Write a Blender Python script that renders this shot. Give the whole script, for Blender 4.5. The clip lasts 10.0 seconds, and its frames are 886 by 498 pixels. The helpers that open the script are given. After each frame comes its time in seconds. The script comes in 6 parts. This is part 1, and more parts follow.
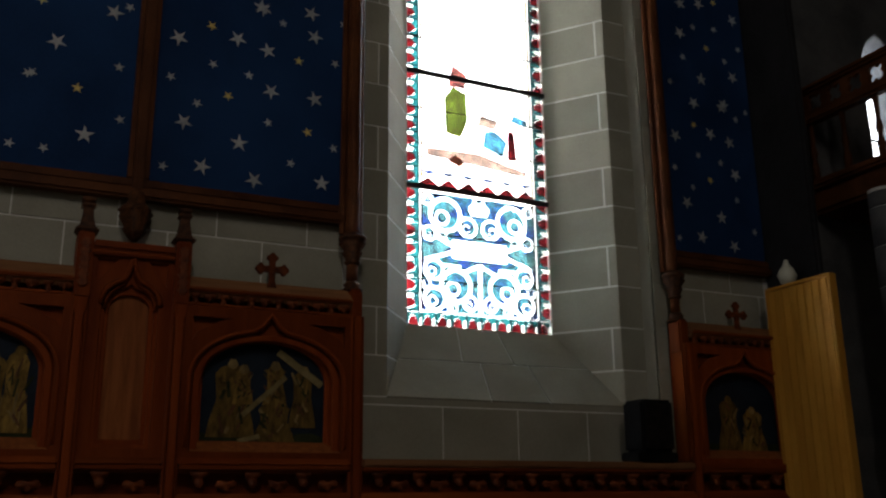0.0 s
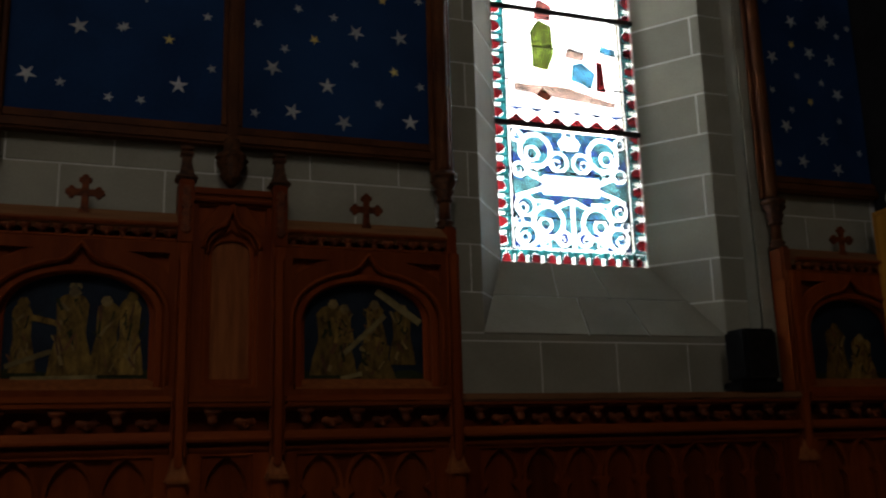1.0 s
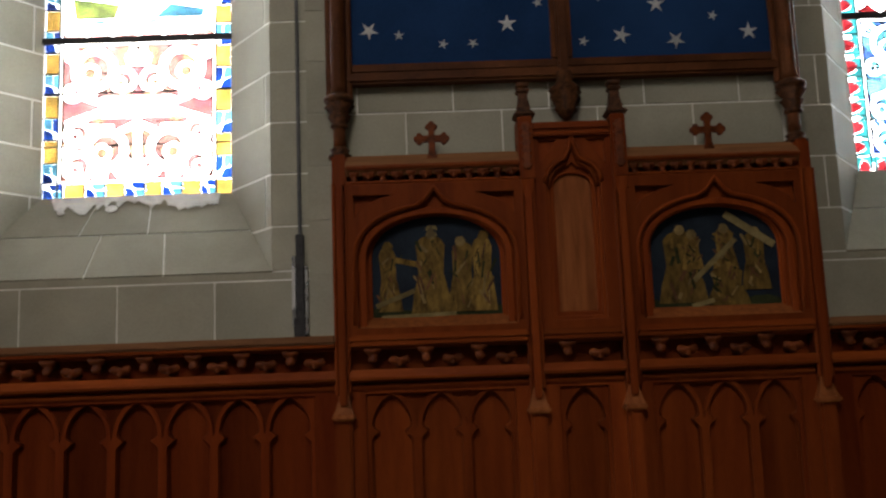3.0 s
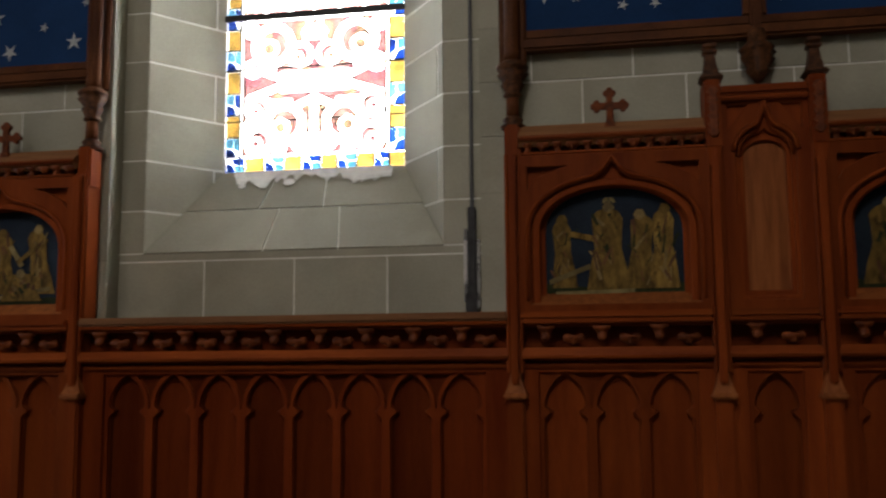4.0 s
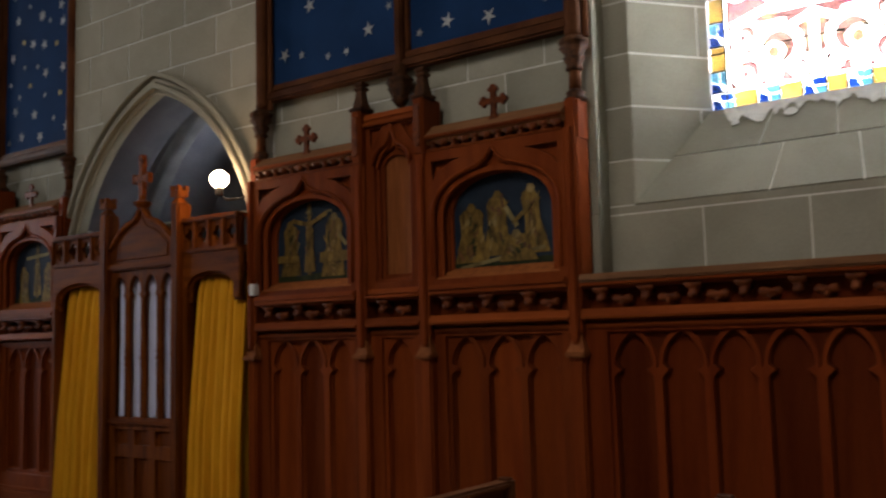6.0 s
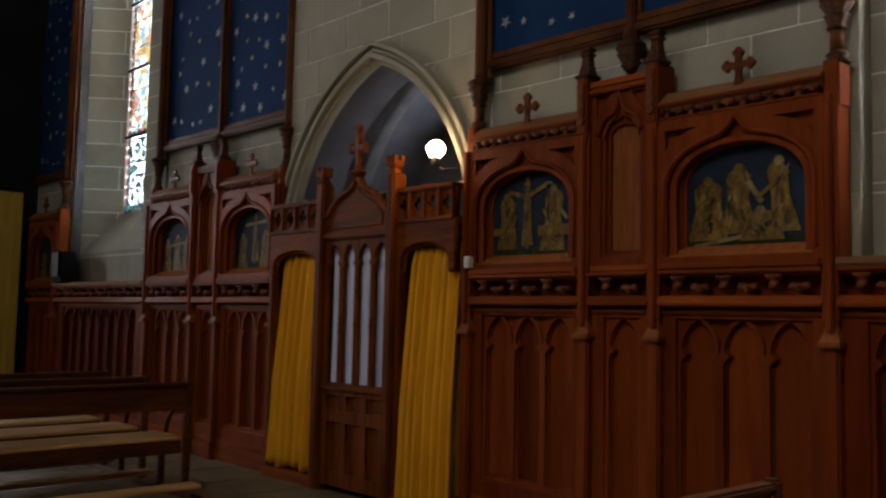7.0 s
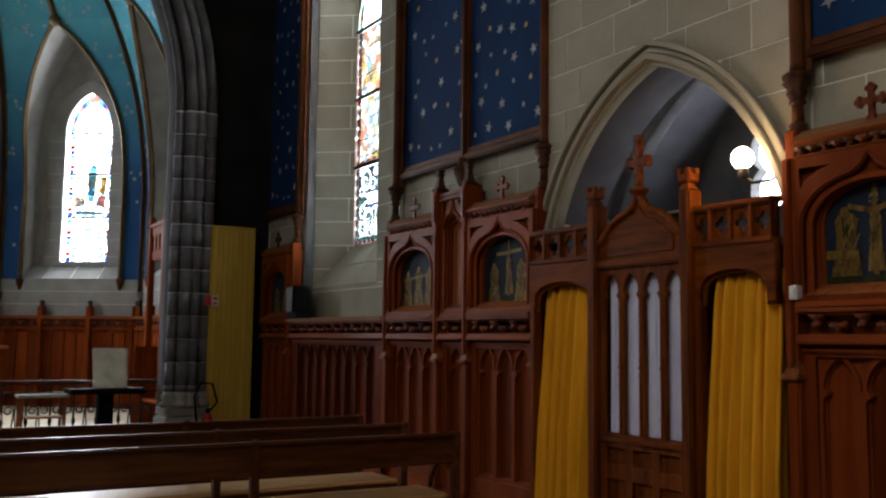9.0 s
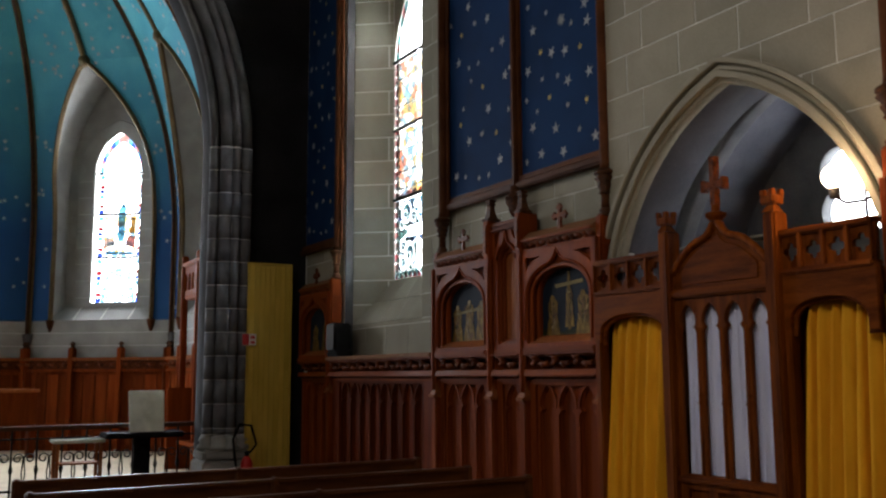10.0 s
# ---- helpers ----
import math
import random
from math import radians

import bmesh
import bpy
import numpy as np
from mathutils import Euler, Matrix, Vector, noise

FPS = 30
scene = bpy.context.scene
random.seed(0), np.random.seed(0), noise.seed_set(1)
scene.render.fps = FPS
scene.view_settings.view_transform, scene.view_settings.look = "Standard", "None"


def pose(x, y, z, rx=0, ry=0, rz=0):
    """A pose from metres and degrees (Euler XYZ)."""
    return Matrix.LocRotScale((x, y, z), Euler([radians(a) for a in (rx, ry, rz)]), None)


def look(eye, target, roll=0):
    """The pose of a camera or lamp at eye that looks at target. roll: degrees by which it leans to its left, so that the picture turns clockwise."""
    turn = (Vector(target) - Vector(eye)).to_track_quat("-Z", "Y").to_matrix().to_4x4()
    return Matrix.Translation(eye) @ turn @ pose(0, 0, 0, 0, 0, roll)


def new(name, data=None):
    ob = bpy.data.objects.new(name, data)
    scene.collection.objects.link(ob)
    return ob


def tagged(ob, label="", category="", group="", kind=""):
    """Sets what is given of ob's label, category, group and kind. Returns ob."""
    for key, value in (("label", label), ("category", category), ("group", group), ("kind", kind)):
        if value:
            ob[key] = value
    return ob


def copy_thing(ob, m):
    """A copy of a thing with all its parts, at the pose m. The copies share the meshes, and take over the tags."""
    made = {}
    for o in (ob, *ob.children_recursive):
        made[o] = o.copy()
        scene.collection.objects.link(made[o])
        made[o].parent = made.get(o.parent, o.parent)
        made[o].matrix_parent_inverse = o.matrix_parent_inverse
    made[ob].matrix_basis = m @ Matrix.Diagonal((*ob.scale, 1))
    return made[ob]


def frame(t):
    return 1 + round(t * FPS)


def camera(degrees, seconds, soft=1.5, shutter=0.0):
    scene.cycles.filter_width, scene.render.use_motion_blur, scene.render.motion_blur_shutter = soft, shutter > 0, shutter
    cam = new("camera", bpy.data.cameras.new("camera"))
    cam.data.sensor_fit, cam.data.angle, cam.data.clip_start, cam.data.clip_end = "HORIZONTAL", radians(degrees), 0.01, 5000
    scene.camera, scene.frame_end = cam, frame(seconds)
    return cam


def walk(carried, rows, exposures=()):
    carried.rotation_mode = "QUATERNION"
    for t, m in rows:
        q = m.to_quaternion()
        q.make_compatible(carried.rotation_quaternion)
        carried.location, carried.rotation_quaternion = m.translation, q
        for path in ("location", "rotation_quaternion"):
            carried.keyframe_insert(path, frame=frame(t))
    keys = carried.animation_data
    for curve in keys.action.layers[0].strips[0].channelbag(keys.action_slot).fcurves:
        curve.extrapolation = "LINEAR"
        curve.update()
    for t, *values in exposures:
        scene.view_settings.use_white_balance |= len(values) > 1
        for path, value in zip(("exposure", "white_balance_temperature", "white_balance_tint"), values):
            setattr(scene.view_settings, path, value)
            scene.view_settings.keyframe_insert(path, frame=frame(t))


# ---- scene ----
# ---- camera ----
cam = camera(51.20, 10.0, soft=2.3, shutter=0.25)
PATH = [
    (0.0, pose(0.125, -5.156, 1.469, 105.32, 0.59, -25.65)),
    (0.5, pose(0.139, -5.143, 1.446, 103.40, 1.08, -22.82)),
    (1.0, pose(0.100, -5.115, 1.405, 102.19, 1.56, -19.89)),
    (1.5, pose(-0.013, -5.075, 1.383, 101.74, 1.79, -12.44)),
    (2.0, pose(-0.039, -5.084, 1.477, 99.39, 1.41, -6.07)),
    (2.2, pose(-0.091, -5.086, 1.459, 99.30, 1.62, -5.51)),
    (3.3, pose(-0.080, -5.004, 1.427, 97.89, 1.66, 1.91)),
    (3.5, pose(-0.121, -4.993, 1.447, 97.54, 1.06, 3.69)),
    (4.0, pose(-0.080, -4.854, 1.464, 96.87, 0.45, 10.09)),
    (4.5, pose(-0.139, -4.787, 1.450, 96.47, -0.21, 17.61)),
    (5.0, pose(-0.101, -4.584, 1.430, 95.71, 1.44, 26.34)),
    (5.5, pose(-0.388, -4.581, 1.421, 95.08, 1.76, 29.43)),
    (6.0, pose(-0.634, -4.581, 1.383, 95.57, 1.42, 36.18)),
    (6.2, pose(-0.748, -4.598, 1.353, 95.82, 1.65, 38.47)),
    (7.3, pose(-1.154, -4.556, 1.422, 93.54, -0.65, 49.57)),
    (7.5, pose(-1.330, -4.549, 1.458, 93.32, 1.30, 50.08)),
    (8.0, pose(-1.565, -4.541, 1.462, 93.73, 1.18, 52.00)),
    (8.5, pose(-1.822, -4.519, 1.487, 95.29, 0.05, 56.13)),
    (9.0, pose(-2.058, -4.530, 1.468, 95.61, -0.71, 58.90)),
    (9.5, pose(-2.300, -4.594, 1.498, 96.19, 2.61, 59.44)),
    (10.0, pose(-2.494, -4.610, 1.488, 97.73, 0.28, 60.23)),
]
walk(cam, PATH, [(0.0, -1.20, 6480, 16), (0.5, -1.38, 6480, 16), (1.0, -1.48, 6480, 16), (1.5, -0.85, 6480, 16), (2.0, 0.08, 6480, 16), (3.5, 0.08, 6480, 16), (4.0, -0.05, 6480, 16), (5.0, -0.08, 6480, 16), (6.0, -0.02, 6480, 16), (7.5, -0.30, 6480, 16), (9.0, 0.00, 6480, 16), (10.0, 0.04, 6480, 16)])

# ---- world and light ----
world = bpy.data.worlds.new("sky")
scene.world = world
world.use_nodes = True
wn = world.node_tree.nodes
sky = wn.new("ShaderNodeTexSky")
sky.sky_type, sky.sun_disc = "NISHITA", False
sky.sun_elevation, sky.sun_rotation = radians(40), radians(150)
world.node_tree.links.new(sky.outputs[0], wn["Background"].inputs[0])
wn["Background"].inputs[1].default_value = 0.1

WINDOW_LIGHT = 180.0


def daylight(name, at, facing, w, h, power, color=(0.93, 0.97, 1.0)):
    data = bpy.data.lights.new(name, "AREA")
    data.shape, data.size, data.size_y, data.energy, data.color = "RECTANGLE", w, h, power, color
    ob = new(name, data)
    ob.matrix_world = look(at, Vector(at) + Vector(facing))
    return ob


# ---- materials ----
def material(name, rough=0.6, metal=0.0, spec=0.3):
    m = bpy.data.materials.new(name)
    m.use_nodes = True
    b = m.node_tree.nodes["Principled BSDF"]
    b.inputs["Roughness"].default_value, b.inputs["Metallic"].default_value = rough, metal
    b.inputs["Specular IOR Level"].default_value = spec
    return m, m.node_tree.nodes, m.node_tree.links, b


def surface(name, low, high, scale=6.0, stretch=(1, 1, 1), fine=60.0, rough=0.6, metal=0.0, vary=0.15, bump=0.15, spec=0.3, mid=None, contrast=(0.3, 0.7)):
    """Two-scale procedural paint: broad mottling, fine grain, a shade of its own for every piece."""
    m, n, l, b = material(name, rough, metal, spec)
    tc, mp = n.new("ShaderNodeTexCoord"), n.new("ShaderNodeMapping")
    info = n.new("ShaderNodeObjectInfo")
    mp.inputs["Scale"].default_value = stretch
    off = n.new("ShaderNodeVectorMath")
    off.operation = "MULTIPLY_ADD"
    comb = n.new("ShaderNodeCombineXYZ")
    for i in range(3):
        l.new(info.outputs["Random"], comb.inputs[i])
    off.inputs[1].default_value = (7.3, 3.1, 11.7)
    l.new(comb.outputs[0], off.inputs[0])
    l.new(tc.outputs["Object"], off.inputs[2])
    l.new(off.outputs[0], mp.inputs[0])
    n1, n2 = n.new("ShaderNodeTexNoise"), n.new("ShaderNodeTexNoise")
    n1.inputs["Scale"].default_value, n1.inputs["Detail"].default_value = scale, 5
    n2.inputs["Scale"].default_value, n2.inputs["Detail"].default_value = fine, 3
    n1.inputs["Distortion"].default_value = 0.4
    l.new(mp.outputs[0], n1.inputs[0])
    l.new(mp.outputs[0], n2.inputs[0])
    mx = n.new("ShaderNodeMath")
    mx.operation = "MULTIPLY_ADD"
    l.new(n2.outputs[0], mx.inputs[0])
    mx.inputs[1].default_value = 0.35
    l.new(n1.outputs[0], mx.inputs[2])
    sb = n.new("ShaderNodeMath")
    sb.operation = "SUBTRACT"
    l.new(mx.outputs[0], sb.inputs[0])
    sb.inputs[1].default_value = 0.175
    r = n.new("ShaderNodeValToRGB")
    r.color_ramp.elements[0].position, r.color_ramp.elements[0].color = contrast[0], (*low, 1)
    r.color_ramp.elements[1].position, r.color_ramp.elements[1].color = contrast[1], (*high, 1)
    if mid:
        e = r.color_ramp.elements.new(0.5)
        e.color = (*mid, 1)
    l.new(sb.outputs[0], r.inputs[0])
    hs = n.new("ShaderNodeHueSaturation")
    mr = n.new("ShaderNodeMapRange")
    mr.inputs[3].default_value, mr.inputs[4].default_value = 1 - vary, 1 + vary
    l.new(info.outputs["Random"], mr.inputs[0])
    l.new(mr.outputs[0], hs.inputs["Value"])
    l.new(r.outputs[0], hs.inputs["Color"])
    l.new(hs.outputs[0], b.inputs["Base Color"])
    rr = n.new("ShaderNodeMapRange")
    rr.inputs[3].default_value, rr.inputs[4].default_value = max(0.05, rough - 0.12), min(1, rough + 0.12)
    l.new(n1.outputs[0], rr.inputs[0])
    l.new(rr.outputs[0], b.inputs["Roughness"])
    bp = n.new("ShaderNodeBump")
    bp.inputs["Strength"].default_value, bp.inputs["Distance"].default_value = bump, 0.01
    l.new(sb.outputs[0], bp.inputs["Height"])
    l.new(bp.outputs[0], b.inputs["Normal"])
    return m


def glass(name, color, mottle=0.25, scale=9.0):
    """Coloured pot glass: light passes tinted, with streaks, under a faint gloss."""
    m, n, l, b = material(name)
    out = n["Material Output"]
    tr, gl, mix = n.new("ShaderNodeBsdfTransparent"), n.new("ShaderNodeBsdfGlossy"), n.new("ShaderNodeMixShader")
    tx, r = n.new("ShaderNodeTexNoise"), n.new("ShaderNodeValToRGB")
    tc = n.new("ShaderNodeTexCoord")
    l.new(tc.outputs["Object"], tx.inputs[0])
    tx.inputs["Scale"].default_value = scale
    r.color_ramp.elements[0].position, r.color_ramp.elements[1].position = 0.35, 0.65
    r.color_ramp.elements[0].color = (*[math.sqrt(c * (1 - mottle)) for c in color], 1)
    r.color_ramp.elements[1].color = (*[math.sqrt(min(1, c * (1 + mottle))) for c in color], 1)
    l.new(tx.outputs[0], r.inputs[0])
    l.new(r.outputs[0], tr.inputs[0])
    gl.inputs["Roughness"].default_value = 0.15
    gl.inputs[0].default_value = (0.5, 0.5, 0.5, 1)
    mix.inputs[0].default_value = 0.06
    l.new(tr.outputs[0], mix.inputs[1])
    l.new(gl.outputs[0], mix.inputs[2])
    l.new(mix.outputs[0], out.inputs[0])
    return m


def mosaic_glass(name, colours, scale=13.0, seed=0.0):
    """Mirror-symmetric small pieces of coloured glass in thin leads."""
    m, n, l, b = material(name)
    out = n["Material Output"]
    tc, sx, ab, cb = n.new("ShaderNodeTexCoord"), n.new("ShaderNodeSeparateXYZ"), n.new("ShaderNodeMath"), n.new("ShaderNodeCombineXYZ")
    l.new(tc.outputs["Object"], sx.inputs[0])
    ab.operation = "ABSOLUTE"
    l.new(sx.outputs[0], ab.inputs[0])
    l.new(ab.outputs[0], cb.inputs[0])
    l.new(sx.outputs[2], cb.inputs[2])
    cb.inputs[1].default_value = seed
    cells, edges = n.new("ShaderNodeTexVoronoi"), n.new("ShaderNodeTexVoronoi")
    edges.feature = "DISTANCE_TO_EDGE"
    for v in (cells, edges):
        v.inputs["Scale"].default_value = scale
        l.new(cb.outputs[0], v.inputs["Vector"])
    r = n.new("ShaderNodeValToRGB")
    r.color_ramp.interpolation = "CONSTANT"
    els = r.color_ramp.elements
    cols = [[math.sqrt(c) for c in q] for q in colours]
    els[0].position, els[0].color = 0.0, (*cols[0], 1)
    els[1].position, els[1].color = 1 / len(cols), (*cols[1], 1)
    for i, c in enumerate(cols[2:]):
        els.new((i + 2) / len(cols)).color = (*c, 1)
    l.new(cells.outputs["Color"], r.inputs[0])
    lead, mul = n.new("ShaderNodeMapRange"), n.new("ShaderNodeMix")
    l.new(edges.outputs["Distance"], lead.inputs[0])
    lead.inputs[1].default_value, lead.inputs[2].default_value, lead.inputs[3].default_value = 0.02, 0.06, 0.6
    mul.data_type, mul.blend_type = "RGBA", "MULTIPLY"
    mul.inputs[0].default_value = 1.0
    l.new(r.outputs[0], mul.inputs[6])
    l.new(lead.outputs[0], mul.inputs[7])
    tr, gl, mix = n.new("ShaderNodeBsdfTransparent"), n.new("ShaderNodeBsdfGlossy"), n.new("ShaderNodeMixShader")
    l.new(mul.outputs[2], tr.inputs[0])
    gl.inputs["Roughness"].default_value = 0.15
    mix.inputs[0].default_value = 0.05
    l.new(tr.outputs[0], mix.inputs[1])
    l.new(gl.outputs[0], mix.inputs[2])
    l.new(mix.outputs[0], out.inputs[0])
    return m


OAK = surface("stained_oak", (0.122, 0.0200, 0.0042), (0.250, 0.054, 0.0095), 2.2, (5, 5, 0.5), 40, 0.46, vary=0.28, bump=0.06, spec=0.045, contrast=(0.2, 0.8))
OAK_DARK = surface("dark_stained_oak", (0.082, 0.0110, 0.0026), (0.175, 0.033, 0.0055), 2.2, (5, 5, 0.5), 40, 0.46, vary=0.32, bump=0.06, spec=0.045, contrast=(0.2, 0.8))
OAK_H = surface("stained_oak_rail", (0.122, 0.0205, 0.0042), (0.290, 0.066, 0.0110), 2.2, (0.5, 5, 5), 40, 0.46, vary=0.2, bump=0.06, spec=0.045, contrast=(0.2, 0.8))
CONFOAK = surface("brown_oak", (0.075, 0.0150, 0.0015), (0.225, 0.058, 0.0060), 2.4, (7, 7, 0.7), 32, 0.55, vary=0.2, bump=0.08, spec=0.045)
CONFOAK_H = surface("brown_oak_rail", (0.075, 0.0150, 0.0015), (0.225, 0.058, 0.0060), 2.4, (0.7, 7, 7), 32, 0.55, vary=0.15, bump=0.08, spec=0.045)
# serves worn boards, and light from above painted on the niche sills
OAK_PALE = surface("worn_lit_oak", (0.20, 0.056, 0.015), (0.36, 0.120, 0.034), 3.0, (9, 9, 0.9), 40, 0.55, vary=0.15, bump=0.1, spec=0.1)
DARKCARVED = surface("dark_bronzed_carving", (0.022, 0.009, 0.005), (0.105, 0.042, 0.016), 30.0, (1, 1, 1), 90, 0.5, vary=0.2, bump=0.4, spec=0.1)
DUSTY = surface("faded_dusty_oak", (0.17, 0.070, 0.026), (0.27, 0.125, 0.052), 4.0, (0.9, 9, 9), 50, 0.7, vary=0.12, bump=0.1, spec=0.2)
# pew seat oak, made paler to paint in the windows' sheen
SEATWOOD = surface("sheen_pale_oak", (0.46, 0.27, 0.11), (0.68, 0.45, 0.21), 3.0, (9, 0.9, 9), 45, 0.32, vary=0.1, bump=0.06, spec=0.5)
PEWWOOD = surface("pew_oak", (0.050, 0.015, 0.005), (0.120, 0.040, 0.012), 3.0, (9, 0.9, 9), 45, 0.36, vary=0.15, bump=0.06, spec=0.22)
FRAMEWOOD = surface("dark_gilded_wood", (0.050, 0.017, 0.007), (0.120, 0.043, 0.015), 3.0, (1, 1, 1), 60, 0.5, vary=0.12, bump=0.06, spec=0.05)
CARVED = surface("carved_dark_oak", (0.050, 0.013, 0.004), (0.18, 0.045, 0.011), 25.0, (1, 1, 1), 90, 0.45, vary=0.25, bump=0.5, spec=0.08)
STONE = surface("grey_stone", (0.272, 0.268, 0.212), (0.365, 0.356, 0.285), 2.2, (1, 1, 1), 70, 0.85, vary=0.09, bump=0.25, spec=0.2)
STONE_WARM = surface("warm_stone", (0.26, 0.25, 0.19), (0.36, 0.335, 0.262), 2.2, (1, 1, 1), 70, 0.85, vary=0.09, bump=0.25, spec=0.2)
PIERSTONE = surface("pier_stone", (0.105, 0.112, 0.125), (0.180, 0.188, 0.205), 3.0, (1, 1, 1), 60, 0.8, vary=0.14, bump=0.3, spec=0.2)
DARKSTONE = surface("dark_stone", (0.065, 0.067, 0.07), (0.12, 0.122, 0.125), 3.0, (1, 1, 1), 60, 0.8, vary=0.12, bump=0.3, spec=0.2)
# wall stone darkened in colour for the shade inside the recess
RECESS_SHADED = surface("shaded_recess_stone", (0.075, 0.079, 0.095), (0.125, 0.13, 0.15), 2.2, (1, 1, 1), 70, 0.85, vary=0.0, bump=0.25, spec=0.15)
GREYMORTAR = surface("grey_mortar", (0.46, 0.465, 0.47), (0.60, 0.605, 0.61), 8.0, (1, 1, 1), 90, 0.9, vary=0.0, bump=0.2, spec=0.1)
MORTAR = surface("white_mortar", (0.66, 0.66, 0.62), (0.82, 0.82, 0.77), 8.0, (1, 1, 1), 90, 0.9, vary=0.0, bump=0.2, spec=0.1)
PLASTER = surface("plain_plaster", (0.17, 0.155, 0.125), (0.27, 0.245, 0.20), 1.5, (1, 1, 1), 30, 0.9, vary=0.0, bump=0.1, spec=0.1)
# near-black base colour that carries the shade of the end walls
SHADEDWALL = surface("shaded_wall", (0.014, 0.014, 0.015), (0.028, 0.028, 0.03), 1.5, (1, 1, 1), 30, 0.9, vary=0.0, bump=0.1, spec=0.1)
FLAKED = surface("flaked_lime", (0.5, 0.5, 0.48), (0.75, 0.75, 0.72), 12.0, (1, 1, 1), 90, 0.9, vary=0.05, bump=0.6)
APSESTONE = surface("apse_stone", (0.25, 0.255, 0.245), (0.36, 0.365, 0.35), 2.2, (1, 1, 1), 70, 0.85, vary=0.06, bump=0.25, spec=0.2)
RIBGOLD = surface("dull_gilt_rib", (0.080, 0.050, 0.016), (0.180, 0.115, 0.040), 5.0, (1, 1, 1), 60, 0.55, vary=0.1, bump=0.1, spec=0.3)
BLUE = surface("blue_canvas", (0.007, 0.026, 0.080), (0.014, 0.046, 0.130), 1.6, (1, 1, 1), 120, 0.75, vary=0.06, bump=0.1, spec=0.05)
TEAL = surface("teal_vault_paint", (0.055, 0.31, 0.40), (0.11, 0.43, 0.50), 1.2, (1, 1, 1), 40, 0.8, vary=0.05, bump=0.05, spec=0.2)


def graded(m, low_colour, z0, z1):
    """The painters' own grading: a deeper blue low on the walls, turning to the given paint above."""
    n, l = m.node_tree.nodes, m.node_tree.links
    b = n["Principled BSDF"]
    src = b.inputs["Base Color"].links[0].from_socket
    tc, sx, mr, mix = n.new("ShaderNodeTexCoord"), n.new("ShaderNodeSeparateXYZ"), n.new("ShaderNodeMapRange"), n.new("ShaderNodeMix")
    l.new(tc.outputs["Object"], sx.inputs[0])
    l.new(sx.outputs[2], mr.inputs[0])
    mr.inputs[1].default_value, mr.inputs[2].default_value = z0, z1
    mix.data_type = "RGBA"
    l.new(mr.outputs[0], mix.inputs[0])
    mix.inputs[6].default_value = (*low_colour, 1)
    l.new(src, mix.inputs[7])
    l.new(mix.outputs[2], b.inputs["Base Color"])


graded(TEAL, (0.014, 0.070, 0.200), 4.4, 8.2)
SILVER = surface("star_silver", (0.28, 0.30, 0.32), (0.46, 0.46, 0.45), 30, (1, 1, 1), 120, 0.5, vary=0.2, bump=0.1)
GOLD = surface("star_gold", (0.55, 0.40, 0.10), (0.75, 0.58, 0.18), 30, (1, 1, 1), 120, 0.5, vary=0.1, bump=0.1)
PAINT_BACK = surface("painting_ground", (0.007, 0.011, 0.022), (0.016, 0.028, 0.044), 6, (1, 1, 1), 60, 0.7, vary=0.25, bump=0.05, spec=0.15)
PAINT_GOLD = surface("painting_ochre", (0.055, 0.032, 0.007), (0.25, 0.160, 0.036), 14, (1.6, 1, 0.7), 50, 0.7, vary=0.3, bump=0.05, spec=0.15)
PAINT_PALE = surface("painting_pale", (0.13, 0.10, 0.042), (0.25, 0.20, 0.09), 14, (1, 1, 1), 50, 0.7, vary=0.2, bump=0.05, spec=0.1)
PAINT_FOLD = surface("painting_light_ochre", (0.12, 0.085, 0.03), (0.30, 0.21, 0.075), 14, (1, 1, 1), 50, 0.6, vary=0.3, bump=0.05)
PAINT_OCHRE = surface("painting_russet", (0.05, 0.018, 0.006), (0.14, 0.055, 0.016), 14, (1, 1, 1), 50, 0.6, vary=0.3, bump=0.05)
PAINT_GREEN = surface("painting_green", (0.012, 0.016, 0.007), (0.035, 0.042, 0.016), 14, (1, 1, 1), 50, 0.7, vary=0.2, bump=0.05, spec=0.1)
CURTAIN = surface("ochre_curtain", (0.72, 0.34, 0.012), (0.86, 0.45, 0.022), 5, (2, 2, 0.5), 160, 0.8, vary=0.03, bump=0.15, spec=0.15)
WHITECLOTH = surface("pale_blue_white_cloth", (0.66, 0.71, 0.95), (0.76, 0.80, 1.0), 5, (2, 2, 0.5), 160, 0.75, vary=0.03, bump=0.1)
YELLOWPAD = surface("yellow_lacquer", (0.64, 0.45, 0.065), (0.78, 0.57, 0.11), 3, (2, 2, 0.6), 60, 0.45, vary=0.06, bump=0.05)
ORANGEPAD = surface("orange_lacquer", (0.48, 0.22, 0.026), (0.62, 0.31, 0.045), 3, (2, 2, 0.6), 60, 0.5, vary=0.06, bump=0.05, spec=0.2)
BOSSWOOD = surface("carved_oak_boss", (0.075, 0.017, 0.005), (0.215, 0.055, 0.014), 25.0, (1, 1, 1), 90, 0.5, vary=0.25, bump=0.3, spec=0.15)
BLACK = surface("black_plastic", (0.006, 0.006, 0.006), (0.013, 0.013, 0.013), 10, (1, 1, 1), 100, 0.6, vary=0.1, bump=0.05, spec=0.03)
IRON = surface("wrought_iron", (0.010, 0.010, 0.010), (0.03, 0.027, 0.024), 20, (1, 1, 1), 100, 0.45, 0.6, vary=0.1, bump=0.2)
LEAD = surface("lead", (0.02, 0.02, 0.022), (0.05, 0.05, 0.052), 20, (1, 1, 1), 100, 0.6, 0.4, vary=0.1, bump=0.2)
